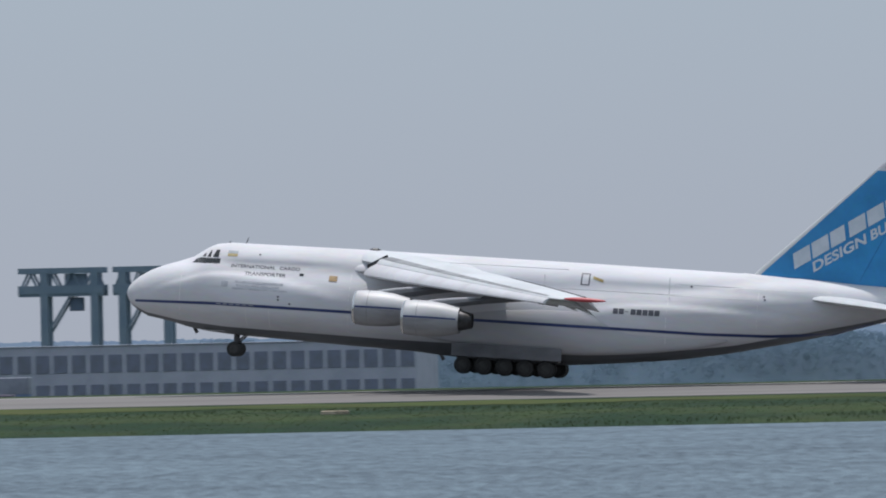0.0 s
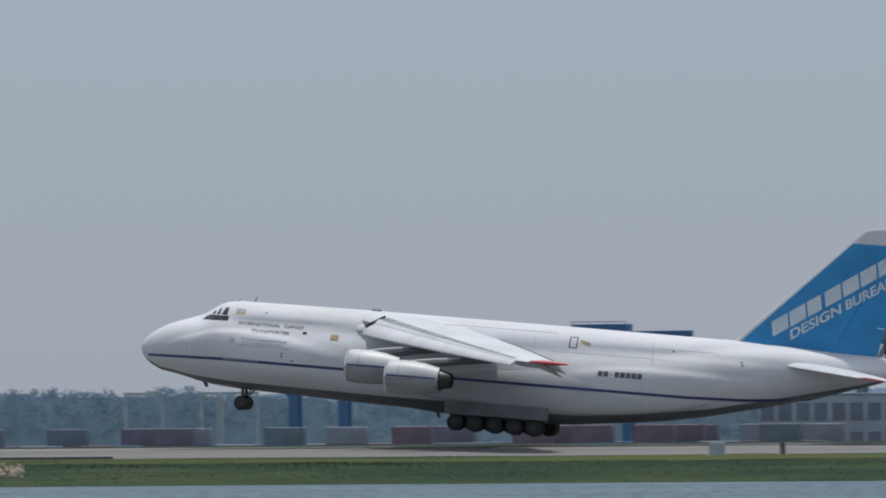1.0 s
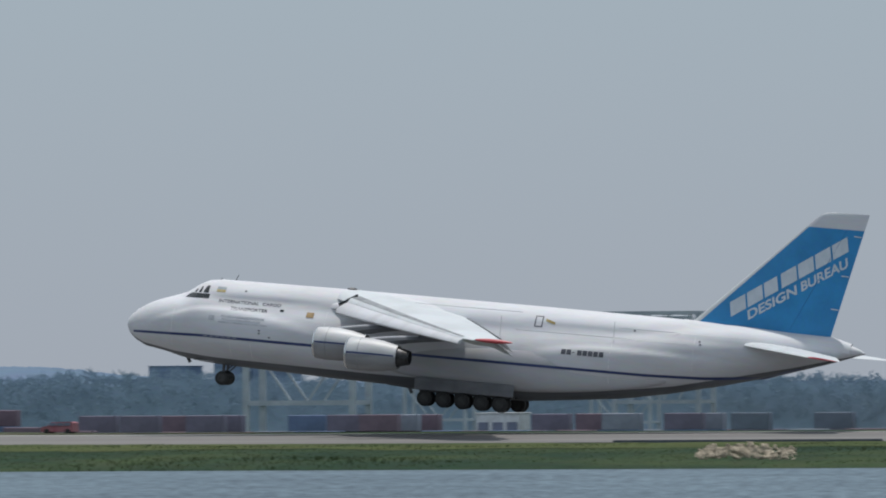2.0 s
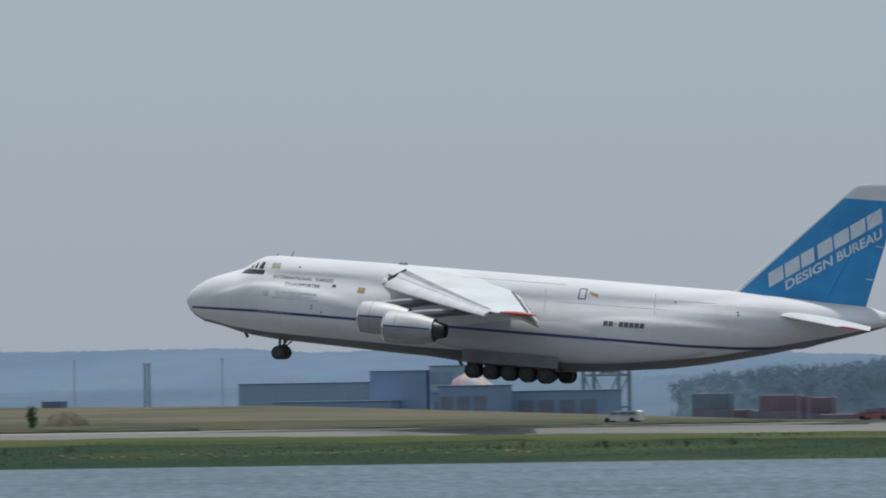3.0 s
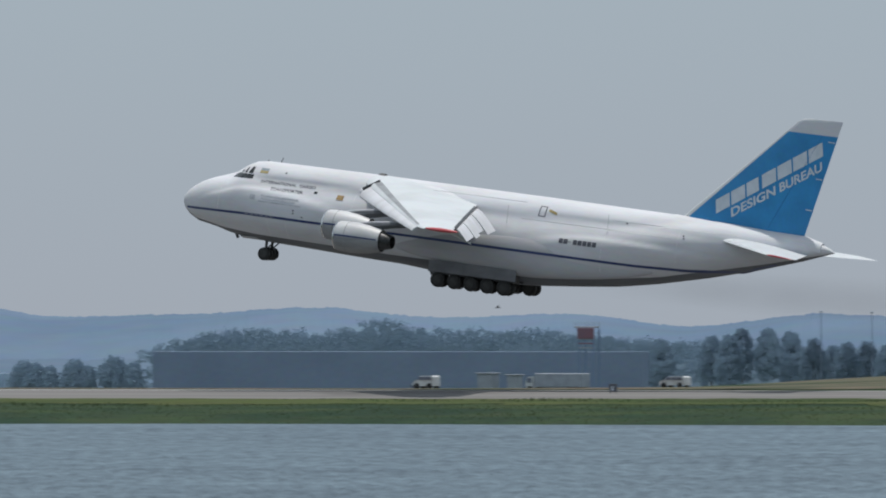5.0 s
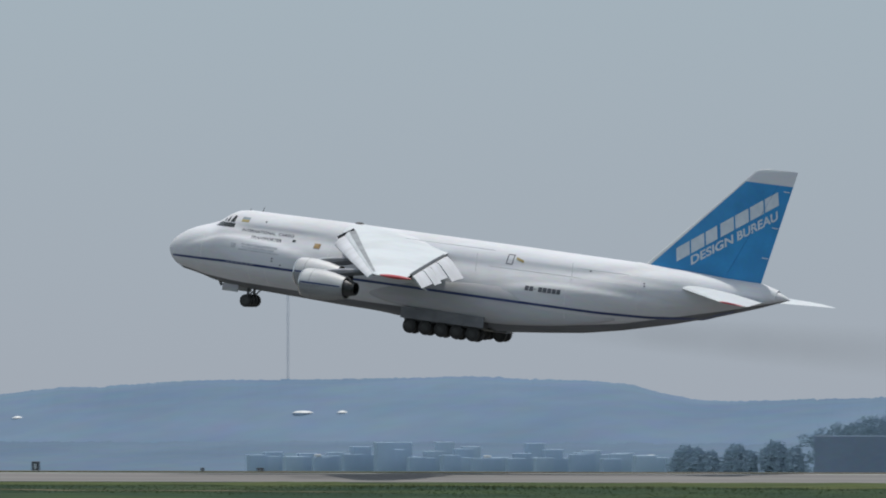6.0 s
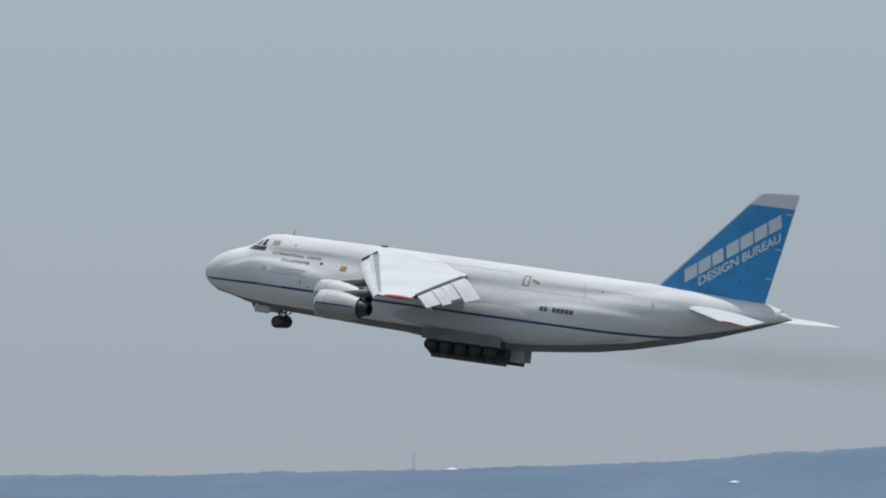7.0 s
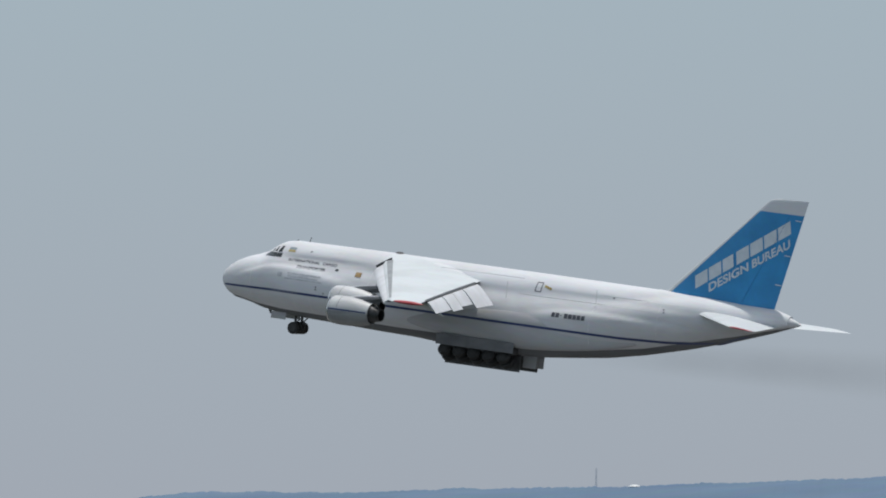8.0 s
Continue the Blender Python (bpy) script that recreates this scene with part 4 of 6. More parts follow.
POLE_GREY = mat("hazed_grey_pole", (0.22, 0.275, 0.35), 0.8, second=(0.19, 0.245, 0.32), size=2)
DARKWALL = mat("hazed_slate_cladding", (0.135, 0.175, 0.25), 0.9, second=(0.12, 0.16, 0.23), size=5)
PANE = mat("dull_window_glass", (0.16, 0.18, 0.25), 0.5, second=(0.14, 0.155, 0.20), size=2)
# dark steel is lifted a little towards blue haze
DARKBOX = mat("dark_painted_steel", (0.085, 0.093, 0.112), 0.7, second=(0.065, 0.073, 0.09), size=1)
OFFWHITE = mat("off_white_paint", (0.6, 0.61, 0.62), 0.5, second=(0.5, 0.5, 0.5), size=1)
# haze is mixed into HAZEWHITE, HAZERED, HAZE_HULL and HAZE_MAST
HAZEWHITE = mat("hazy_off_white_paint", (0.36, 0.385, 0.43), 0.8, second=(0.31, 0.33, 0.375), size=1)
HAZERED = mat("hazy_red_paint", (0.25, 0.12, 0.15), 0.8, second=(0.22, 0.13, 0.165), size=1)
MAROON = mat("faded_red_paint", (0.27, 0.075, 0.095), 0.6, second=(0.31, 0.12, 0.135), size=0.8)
HAZE_HULL = mat("hazed_aircraft_grey", (0.23, 0.29, 0.36), 0.7, second=(0.21, 0.27, 0.34), size=1.5, spec=0.2)
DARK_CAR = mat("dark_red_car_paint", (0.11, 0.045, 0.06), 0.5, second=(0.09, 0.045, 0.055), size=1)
HAZE_MAST = mat("hazed_mast_steel", (0.30, 0.35, 0.42), 0.8, second=(0.27, 0.32, 0.39), size=2)
# hazed colours of a warm bright spot over the far roofs
HAZY_CORAL = mat("bright_spot_coral", (0.33, 0.235, 0.27), 0.9, second=(0.3, 0.225, 0.26), size=1, spec=0.1)
HAZY_SAND = mat("bright_spot_sand", (0.42, 0.33, 0.30), 0.9, second=(0.38, 0.30, 0.29), size=1, spec=0.1)
DRUM_RED = mat("deep_red_paint", (0.30, 0.045, 0.09), 0.6, second=(0.25, 0.045, 0.085), size=0.8)
SAND = mat("dry_sand", (0.12, 0.106, 0.07), 0.95, spec=0.05, second=(0.05, 0.058, 0.034), size=2.5, mix=0.5, bump=0.05)
SOIL = mat("spoil_heap_soil", (0.135, 0.108, 0.078), 0.95, second=(0.075, 0.075, 0.042), size=1.3, mix=0.5, bump=0.3)
STONE = mat("pale_rubble_stone", (0.44, 0.37, 0.28), 0.9, second=(0.24, 0.20, 0.15), size=0.6, mix=0.5, bump=0.05)
DRY = mat("dry_grass", (0.115, 0.10, 0.075), 0.95, second=(0.066, 0.074, 0.048), size=7, mix=0.5, stretch=(0.5, 0.12, 1), grain=0.3, spec=0.05)
# haze is mixed into the container colours, which dulls them
BOXES = [mat("hazed_container_" + k, c, 0.65, second=[0.8 * v for v in c], size=2) for k, c in (("red", (0.2, 0.14, 0.178)), ("blue", (0.14, 0.195, 0.32)), ("plum", (0.185, 0.165, 0.225)), ("slate", (0.17, 0.205, 0.265)), ("pale", (0.27, 0.29, 0.35)))]
rnd = random.Random(7)


def at(bearing, y):
    """Where the line of sight at that bearing, in degrees to the right of straight across, meets the line y metres off."""
    return y * math.tan(radians(bearing))


def stand(x, y, turn=0):
    return pose(x, y, ground_z(x, y) - 0.03, 0, 0, turn)


# ---- woods ----
def clump_data(c, r, flat=0.8, k=rnd):
    vs = [Vector((0, 0, 1)), Vector((0, 0, -1))] + [Vector((math.cos(i * 1.2566 + j * 0.63) * 0.9, math.sin(i * 1.2566 + j * 0.63) * 0.9, 0.45 if j == 0 else -0.45)) for j in (0, 1) for i in range(5)]
    fs = [[0, 2 + i, 2 + (i + 1) % 5] for i in range(5)] + [[1, 7 + (i + 1) % 5, 7 + i] for i in range(5)]
    fs += [[2 + i, 7 + i, 2 + (i + 1) % 5] for i in range(5)] + [[2 + (i + 1) % 5, 7 + i, 7 + (i + 1) % 5] for i in range(5)]
    out = []
    for v in vs:
        q = v * r * (0.72 + 0.5 * k.random())
        out.append(Vector((c[0] + q.x, c[1] + q.y, c[2] + q.z * flat)))
    return out, fs


def leaf_data(c, r, flat=0.8, k=rnd, n=16, size=0.42, depth=1.0):
    """A spray of small leaves filling a ball of radius r, turned every way, or hanging where depth is small."""
    vs, fs = [], []
    for i in range(n):
        u, a = 2 * k.random() - 1, 6.2832 * k.random()
        q = r * k.random() ** 0.4
        f = math.sqrt(1 - u * u)
        p = Vector((c[0] + q * f * math.cos(a), c[1] + q * f * math.sin(a), c[2] + q * u * flat))
        e = size * r
        o = len(vs)
        for j in range(3):
            vs.append(Vector((p.x + e * (2 * k.random() - 1), p.y + depth * e * (2 * k.random() - 1), p.z + e * (2 * k.random() - 1))))
        fs.append([o, o + 1, o + 2])
    return vs, fs


def woods(name, label, a0, a1, y, top, count, size, material=LEAF_FAR, seed=1):
    """A far wood along a line, of many uneven clumps of leaves; top(bearing) is the height of its crowns."""
    k = random.Random(seed)
    x0, x1 = at(a0, y), at(a1, y)
    sprays = []
    for i in range(count):
        x = x0 + (x1 - x0) * k.random()
        yy = y + 25 * k.random()
        a = math.degrees(math.atan2(x, yy))
        zt = top(a) * (0.82 + 0.22 * k.random()) + 1.5 * noise.noise((x * 0.10, seed, 0)) + 0.8 * noise.noise((x * 0.38, seed, 2))
        zb = ground_z(x, yy)
        sprays.append((x, yy, zb + (zt - zb) * math.sqrt(k.random()) - 0.5 * size))
    many = 34
    dice = np.random.RandomState(seed)
    middle = np.repeat(np.array(sprays), many, 0) + dice.normal(0, 0.62 * size, (count * many, 3))
    # leaves face one way, so the far wood shades flat as in haze
    corners = (middle[:, None, :] + dice.uniform(-0.5, 0.5, (count * many, 3, 3)) * (size, 0.15 * size, size)).reshape(-1, 3)
    vs = corners.tolist()
    fs = np.arange(len(vs)).reshape(-1, 3).tolist()
    n = 160
    o = len(vs)
    for i in range(n + 1):
        x = x0 + (x1 - x0) * i / n
        a = math.degrees(math.atan2(x, y))
        zt = top(a) * 0.82 + 1.5 * noise.noise((x * 0.10, seed, 0)) - 0.9
        vs += [Vector((x, y + 6, ground_z(x, y) - 1)), Vector((x, y + 8, zt))]
        if i:
            fs.append([o + 2 * i - 2, o + 2 * i, o + 2 * i + 1, o + 2 * i - 1])
    me = bpy.data.meshes.new(name)
    me.from_pydata(vs, [], fs)
    me.materials.append(material)
    return tagged(new(name, me), label, "woods", kind="stuff")


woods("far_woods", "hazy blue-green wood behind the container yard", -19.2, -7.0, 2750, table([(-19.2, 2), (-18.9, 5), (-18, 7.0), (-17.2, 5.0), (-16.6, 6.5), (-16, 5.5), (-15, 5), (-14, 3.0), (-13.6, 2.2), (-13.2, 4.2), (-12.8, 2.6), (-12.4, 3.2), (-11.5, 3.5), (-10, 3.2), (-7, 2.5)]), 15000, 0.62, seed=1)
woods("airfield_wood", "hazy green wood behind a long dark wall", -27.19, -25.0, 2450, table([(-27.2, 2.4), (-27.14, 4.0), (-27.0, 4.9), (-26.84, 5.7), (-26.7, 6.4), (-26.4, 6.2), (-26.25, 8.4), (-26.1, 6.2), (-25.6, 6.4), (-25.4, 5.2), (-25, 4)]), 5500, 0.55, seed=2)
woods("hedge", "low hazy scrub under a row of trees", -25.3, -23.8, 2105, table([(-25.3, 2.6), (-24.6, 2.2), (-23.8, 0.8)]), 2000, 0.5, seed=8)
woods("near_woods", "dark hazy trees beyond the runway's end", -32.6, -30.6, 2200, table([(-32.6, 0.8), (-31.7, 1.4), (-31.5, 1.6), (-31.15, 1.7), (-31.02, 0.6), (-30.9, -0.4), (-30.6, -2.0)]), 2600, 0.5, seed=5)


def build_tree(h, w, seed):
    k = random.Random(seed)
    tree = thing("tree", "dark rounded tree in a row on the airfield's edge", "tree", group="trees on the airfield's edge")
    pieces = [bar_data((0, 0, 0), (0.1, 0, h * 0.55), 0.16, 0.08)]
    for i in range(6):
        a = i * 1.05 + k.random()
        z = h * (0.25 + 0.06 * i)
        pieces.append(bar_data((0.05, 0, z), (math.cos(a) * w * 0.35, math.sin(a) * w * 0.35, z + h * 0.18), 0.07, 0.03, 6))
    mesh_object("trunk", *join(*pieces), BARK, tree)
    blobs = []
    for i in range(230):
        s = k.random() ** 0.8
        z = h * (0.04 + 0.93 * s)
        r = w / 2 * math.sin(math.pi * min(1, 0.2 + 0.76 * s)) ** 0.7 * (0.55 + 0.5 * k.random())
        a = k.random() * 6.283
        blobs.append(leaf_data((math.cos(a) * r, math.sin(a) * r, z), 0.45 + 0.35 * k.random(), 0.85, k, 60, 0.34, 0.15))
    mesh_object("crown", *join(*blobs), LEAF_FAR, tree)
    return tree


TREES = [build_tree(8.6, 4.2, 11), build_tree(8.0, 4.0, 12), build_tree(7.0, 4.2, 13)]
ROW = [(-25.13, 4.6, 0), (-24.93, 5.1, 1), (-24.86, 5.3, 0), (-24.81, 6.4, 0), (-24.71, 6.2, 1), (-24.62, 5.8, 0), (-24.53, 4.8, 1), (-24.45, 3.6, 2), (-24.40, 4.1, 1), (-24.32, 4.3, 2), (-24.24, 3.8, 1), (-24.17, 3.4, 2), (-24.12, 3.0, 2), (-23.99, 2.7, 2)]
first = set()
for b, h, k in ROW:
    y = 2080 + 14 * math.sin(b * 40)
    x = at(b, y)
    src = TREES[k]
    m = stand(x, y, 50 * math.sin(b * 91))
    m.translation.z = h - (8.6, 8.0, 7.0)[k]
    if k in first:
        copy_thing(src, m)
    else:
        first.add(k)
        src.matrix_basis = m


def build_bush(x, y, w, h, label, seed, n=40, group="bushes", leaf=LEAF):
    k = random.Random(seed)
    bush = thing("bush", label, "bush", stand(x, y), group=group)
    blobs = []
    for i in range(n):
        a, s = k.random() * 6.283, k.random() ** 0.6
        z = h * s * 0.88
        r = w / 2 * math.sqrt(max(0.05, 1 - s ** 3.2)) * math.sqrt(k.random())
        blobs.append(leaf_data((math.cos(a) * r, math.sin(a) * r, z), min(0.22 * h, 0.9, 0.22 * w + 0.12) * (0.6 + 0.7 * k.random()), 1.1, k, 18 if leaf is LEAF else 40, 0.42, 1.0 if leaf is LEAF else 0.15))
    mesh_object("leaves", *join(*blobs), leaf, bush)
    mesh_object("stems", *join(*[bar_data((0.1 * i - 0.15, 0, 0), (0.25 * w * math.sin(i * 2.1), 0.2 * w * math.cos(i * 2.1), h * 0.7), 0.03, 0.015, 5) for i in range(4)]), BARK, bush)


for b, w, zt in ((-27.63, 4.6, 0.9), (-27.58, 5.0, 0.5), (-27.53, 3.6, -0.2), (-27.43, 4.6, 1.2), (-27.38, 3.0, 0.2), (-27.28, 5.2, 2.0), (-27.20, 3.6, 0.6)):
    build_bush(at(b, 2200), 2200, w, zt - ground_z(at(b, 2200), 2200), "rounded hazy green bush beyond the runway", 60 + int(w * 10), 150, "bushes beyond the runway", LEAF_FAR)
for i, (dx, w, h) in enumerate(((-1.3, 0.7, 3.1), (-0.5, 0.8, 2.6), (0.3, 0.9, 3.0), (0.9, 1.0, 2.2), (1.6, 0.9, 1.5))):
    build_bush(-525.8 + dx, 1300 + 0.5 * (i % 2), w, h, "narrow upright green bush beside a white van", 31 + i, 46, "upright bushes on the airfield")
build_bush(-517.1, 1300, 0.95, 2.3, "narrow upright green bush on the airfield", 32, 36)
build_bush(-572.0, 1295, 3.6, 1.2, "low scrubby bush on the airfield", 33, 50)
for i, b in enumerate((-19.86, -19.81, -19.56, -19.44, -19.33, -19.27, -19.12, -18.99, -20.0, -22.02, -21.85, -21.65, -23.05, -22.9)):
    build_bush(at(b, 1150), 1150 + (i % 3) * 3, 0.7 + 0.25 * (i % 3), 0.45 + 0.1 * (i % 4), "small dark bush on the grassy bank", 40 + i, 14, "bushes on the bank")


# ---- dry field behind the runway, sand on the bank ----
def sheet(name, label, x0, x1, y0, y1, nx, ny, lift, material, edge=0.0, lean=0.0, category="ground", kind="structure"):
    vs = []
    for j in range(ny + 1):
        for i in range(nx + 1):
            x = x0 + (x1 - x0) * i / nx
            t = j / ny
            ya = y0 + edge * noise.noise((x * 0.15, 0.3, y0)) + edge * 0.6 * noise.noise((x * 0.6, 0.3, y0))
            yb = y1 + edge * noise.noise((x * 0.13, 7.3, y1)) + edge * 0.6 * noise.noise((x * 0.5, 7.3, y1))
            if edge:
                taper = min(1, 4 * min(i, nx - i) / nx)
                ya, yb = (ya + yb) / 2 - max(0.05, (yb - ya) / 2) * taper, (ya + yb) / 2 + max(0.05, (yb - ya) / 2) * taper
            y = ya + (yb - ya) * t
            u = x + lean * (y - (y0 + y1) / 2)
            vs.append((u, y, ground_z(u, y) + lift))
    n = nx + 1
    fs = [[j * n + i, j * n + i + 1, (j + 1) * n + i + 1, (j + 1) * n + i] for j in range(ny) for i in range(nx)]
    return tagged(mesh_object(name, vs, fs, material, smooth=True), label, category, kind=kind)


sheet("ground_dry", "dry yellowish grass field behind the runway", -860, -410, 1283, 1900, 90, 40, 0.05, DRY)
sheet("ground_mown", "paler mown grass beside the runway", -860, -120, 1178, 1204.4, 240, 8, 0.03, MOWN, 7.0)
sheet("ground_verge", "weedy green verge beyond the runway", -560, -380, 1283.5, 1345, 60, 8, 0.09, VERGE, 14.0)
for a, b, y in ((-23.85, -23.4, 1145), (-21.6, -20.9, 1143), (-20.9, -20.2, 1144), (-20.2, -19.6, 1144)):
    for q in range(16):
        u = a + (b - a) * (q + rnd.random()) / 16
        half = 0.006 + 0.02 * rnd.random() ** 2
        yy = y + 8 * (rnd.random() - 0.5)
        deep = 0.9 + 1.8 * rnd.random() ** 2
        sheet("ground_sand", "bare sandy patch along the bank", at(u - half, yy), at(u + half, yy), yy - deep, yy + deep, 16, 4, 0.06, SAND, 1.2 * deep, math.tan(radians(u)))
sheet("ground_sand", "long bare sandy strip along the bank", at(-32.4, 1140), at(-28.6, 1140), 1136.5, 1143.5, 260, 4, 0.05, SAND, 3.2)


# ---- grass along the bank ----
def grass_tufts():
    k = random.Random(5)
    vs, fs = [], []
    for i in range(60000):
        y = 1117 + 86 * k.random() ** 0.9
        x = at(-33.5 + 24.5 * k.random(), y)
        tall = noise.noise((x * 0.018, y * 0.05, 1)) + 0.5 * noise.noise((x * 0.09, y * 0.09, 4))
        h = (0.05 + 0.07 * k.random()) * (0.5 if y > 1180 else 1) + max(0, tall - 0.22) * 0.5
        z = ground_z(x, y)
        a = k.random() * 6.28
        w = 0.035 + 0.04 * k.random()
        dx, dy = math.cos(a) * w, math.sin(a) * w
        lean = 0.06 + 0.10 * k.random()
        o = len(vs)
        vs += [(x - dx, y - dy, z), (x + dx, y + dy, z), (x - dy / w * lean, y + dx / w * lean, z + h)]
        fs.append((o, o + 1, o + 2))
    me = bpy.data.meshes.new("grass")
    me.from_pydata(vs, [], fs)
    me.materials.append(GRASS_BLADE)
    tagged(new("grass", me), "tufted green grass along the shore bank", "grass", kind="stuff")


GRASS_BLADE = mat("grass_blades", (0.038, 0.058, 0.027), 0.9, second=(0.047, 0.059, 0.029), size=18, mix=0.5, spec=0.05, thin=0.4)
grass_tufts()


# ---- rubble, kerb boards, posts by the runway ----
def stone_mesh(seed):
    k = random.Random(seed)
    d = clump_data((0, 0, 0), 1, 0.75, k)
    me = bpy.data.meshes.new("stone")
    me.from_pydata(d[0], [], d[1])
    me.materials.append(STONE)
    return me


def rubble(x, y, w, d, count, seed):
    k = random.Random(seed)
    heap = thing("rubble_heap", "heap of pale broken stones on the bank", "rubble", stand(x, y))
    meshes = [stone_mesh(i) for i in range(5)]
    for i in range(count):
        ob = new("stone", meshes[i % 5])
        ob.parent = heap
        py = (k.random() - 0.5) * d
        px = (k.random() - 0.5) * w + py * x / y
        r = 0.12 + 0.26 * k.random() ** 2
        ob.location = (px, py, ground_z(x + px, y + py) - ground_z(x, y) + 0.4 * r + 0.35 * max(0, 1 - abs(2 * (px - py * x / y) / w)) * k.random())
        ob.rotation_euler = (k.random() * 6, k.random() * 6, k.random() * 6)
        ob.scale = (r * 1.3, r, r * 0.8)


rubble(-323.5, 1152, 8.4, 34, 230, 3)
boards = thing("kerb_boards", "low dark weathered boards along the runway's edge", "boards", pose(-337.7, 1203.2, -0.72))
for i in range(8):
    mesh_object("board", *box_data(-12 + 3 * i, -9.03 + 3 * i, -0.06, 0.06, 0, 0.27, 0.02), DARKBOX, boards)
slab = mesh_object("concrete_slab", *box_data(-1.05, 1.05, -0.8, 0.8, 0, 0.32, 0.05), STONE)
slab.matrix_basis = stand(-229.7, 1160, 8)
tagged(slab, "pale concrete slab lying in the grass", "slab")


def marker_post(x, y, w, h, label, material=DARKBOX):
    p = thing("marker_post", label, "post", stand(x, y), group="markers by the runway")
    mesh_object("post", *box_data(-w / 2, w / 2, -0.12, 0.12, 0, h, 0.03), material, p)
    mesh_object("foot", *box_data(-w * 0.8, w * 0.8, -0.25, 0.25, 0, 0.08, 0.02), STONE, p)


marker_post(-267.3, 1200, 0.42, 1.15, "slim dark marker post beside the runway")
marker_post(-272.9, 1200, 1.3, 1.1, "pale grey cabinet beside the runway", HAZEWHITE)


def sign_board(x, y, w, h, label):
    s = thing("runway_sign", label, "sign", stand(x, y), group="markers by the runway")
    mesh_object("panel", *box_data(-w / 2, w / 2, -0.1, 0.1, 0.2, h, 0.03), DARKBOX, s)
    for dx in (-w * 0.35, w * 0.35):
        mesh_object("leg", *bar_data((dx, 0, 0), (dx, 0, 0.22), 0.05), STRUT, s)
    mesh_object("face", *box_data(-w * 0.12, w * 0.12, -0.125, -0.105, 0.3, h - 0.25), LETTER, s)


sign_board(-586.6, 1240, 0.8, 0.95, "small dark square sign beside the runway")
sign_board(-746.7, 1284, 0.9, 1.1, "small dark upright sign beyond the runway")
sign_board(-727.2, 1284, 0.35, 0.5, "very small dark sign beyond the runway")
sign_board(-720.5, 1284, 0.75, 0.5, "low dark sign beyond the runway")


# ---- equipment on the airfield ----
def crate(name, x, y, w, d, h, material, label, category, extras=True):
    c = thing(name, label, category, stand(x, y))
    mesh_object("body", *box_data(-w / 2, w / 2, -d / 2, d / 2, 0.08, h, 0.04), material, c)
    if extras:
        for i in range(max(2, int(w / 0.8))):
            u = -w / 2 + w * (i + 0.5) / max(2, int(w / 0.8))
            mesh_object("rib", *box_data(u - 0.05, u + 0.05, -d / 2 - 0.05, -d / 2 - 0.003, 0.15, h - 0.1), material, c)
        mesh_object("roof_edge", *box_data(-w / 2 - 0.05, w / 2 + 0.05, -d / 2 - 0.06, d / 2 + 0.06, h + 0.003, h + 0.1, 0.02), material, c)
        for sx in (-1, 1):
            mesh_object("skid", *box_data(sx * w * 0.4 - 0.1, sx * w * 0.4 + 0.1, -d / 2, d / 2, 0, 0.077), STRUT, c)
    return c


crate("steel_container", -541.0, 1291, 4.1, 2.5, 2.9, DARKBOX, "tall dark steel container on the airfield", "container")
c = crate("steel_container", -531.5, 1295, 6.3, 2.5, 2.15, DARKBOX, "low dark steel container carrying a white sign", "container")
sg = thing("notice_board", "white notice board with rows of red and grey print", "sign", pose(-531.1, 1293.60, ground_z(-531.1, 1293.6) + 0.1))
mesh_object("panel", *box_data(-1.55, 1.55, -0.05, 0.0, 0.1, 2.0, 0.01), OFFWHITE, sg)
for z, w, m in ((1.62, 1.0, INK), (1.2, 1.25, FADED), (0.86, 1.2, FADED), (0.5, 1.1, FADED)):
    mesh_object("print_row", *box_data(-w, w, -0.065, -0.053, z, z + 0.17), m, sg)
for dx in (-1.4, 1.4):
    mesh_object("leg", *box_data(dx - 0.05, dx + 0.05, 0.003, 0.08, -0.12, 2.0), STRUT, sg)
crate("low_shelter", at(-21.6, 1640), 1640, 2.5, 2.2, 0.75, DARKWALL, "low dark shelter on the crest of the field", "hut")
crate("site_hut", -533.6, 1311, 3.9, 2.5, 2.85, DARKWALL, "dark site hut with aerials on its roof", "hut")
aer = thing("aerial_mast", "thin dark aerial on a site hut", "aerial", pose(-532.4, 1311, ground_z(-532.4, 1311) + 2.9))
mesh_object("rod", *bar_data((0, 0, 0), (0, 0, 1.3), 0.06, 0.03), STRUT, aer)
mesh_object("head", *bar_data((-0.2, 0, 0.9), (0.2, 0, 0.9), 0.04), STRUT, aer)


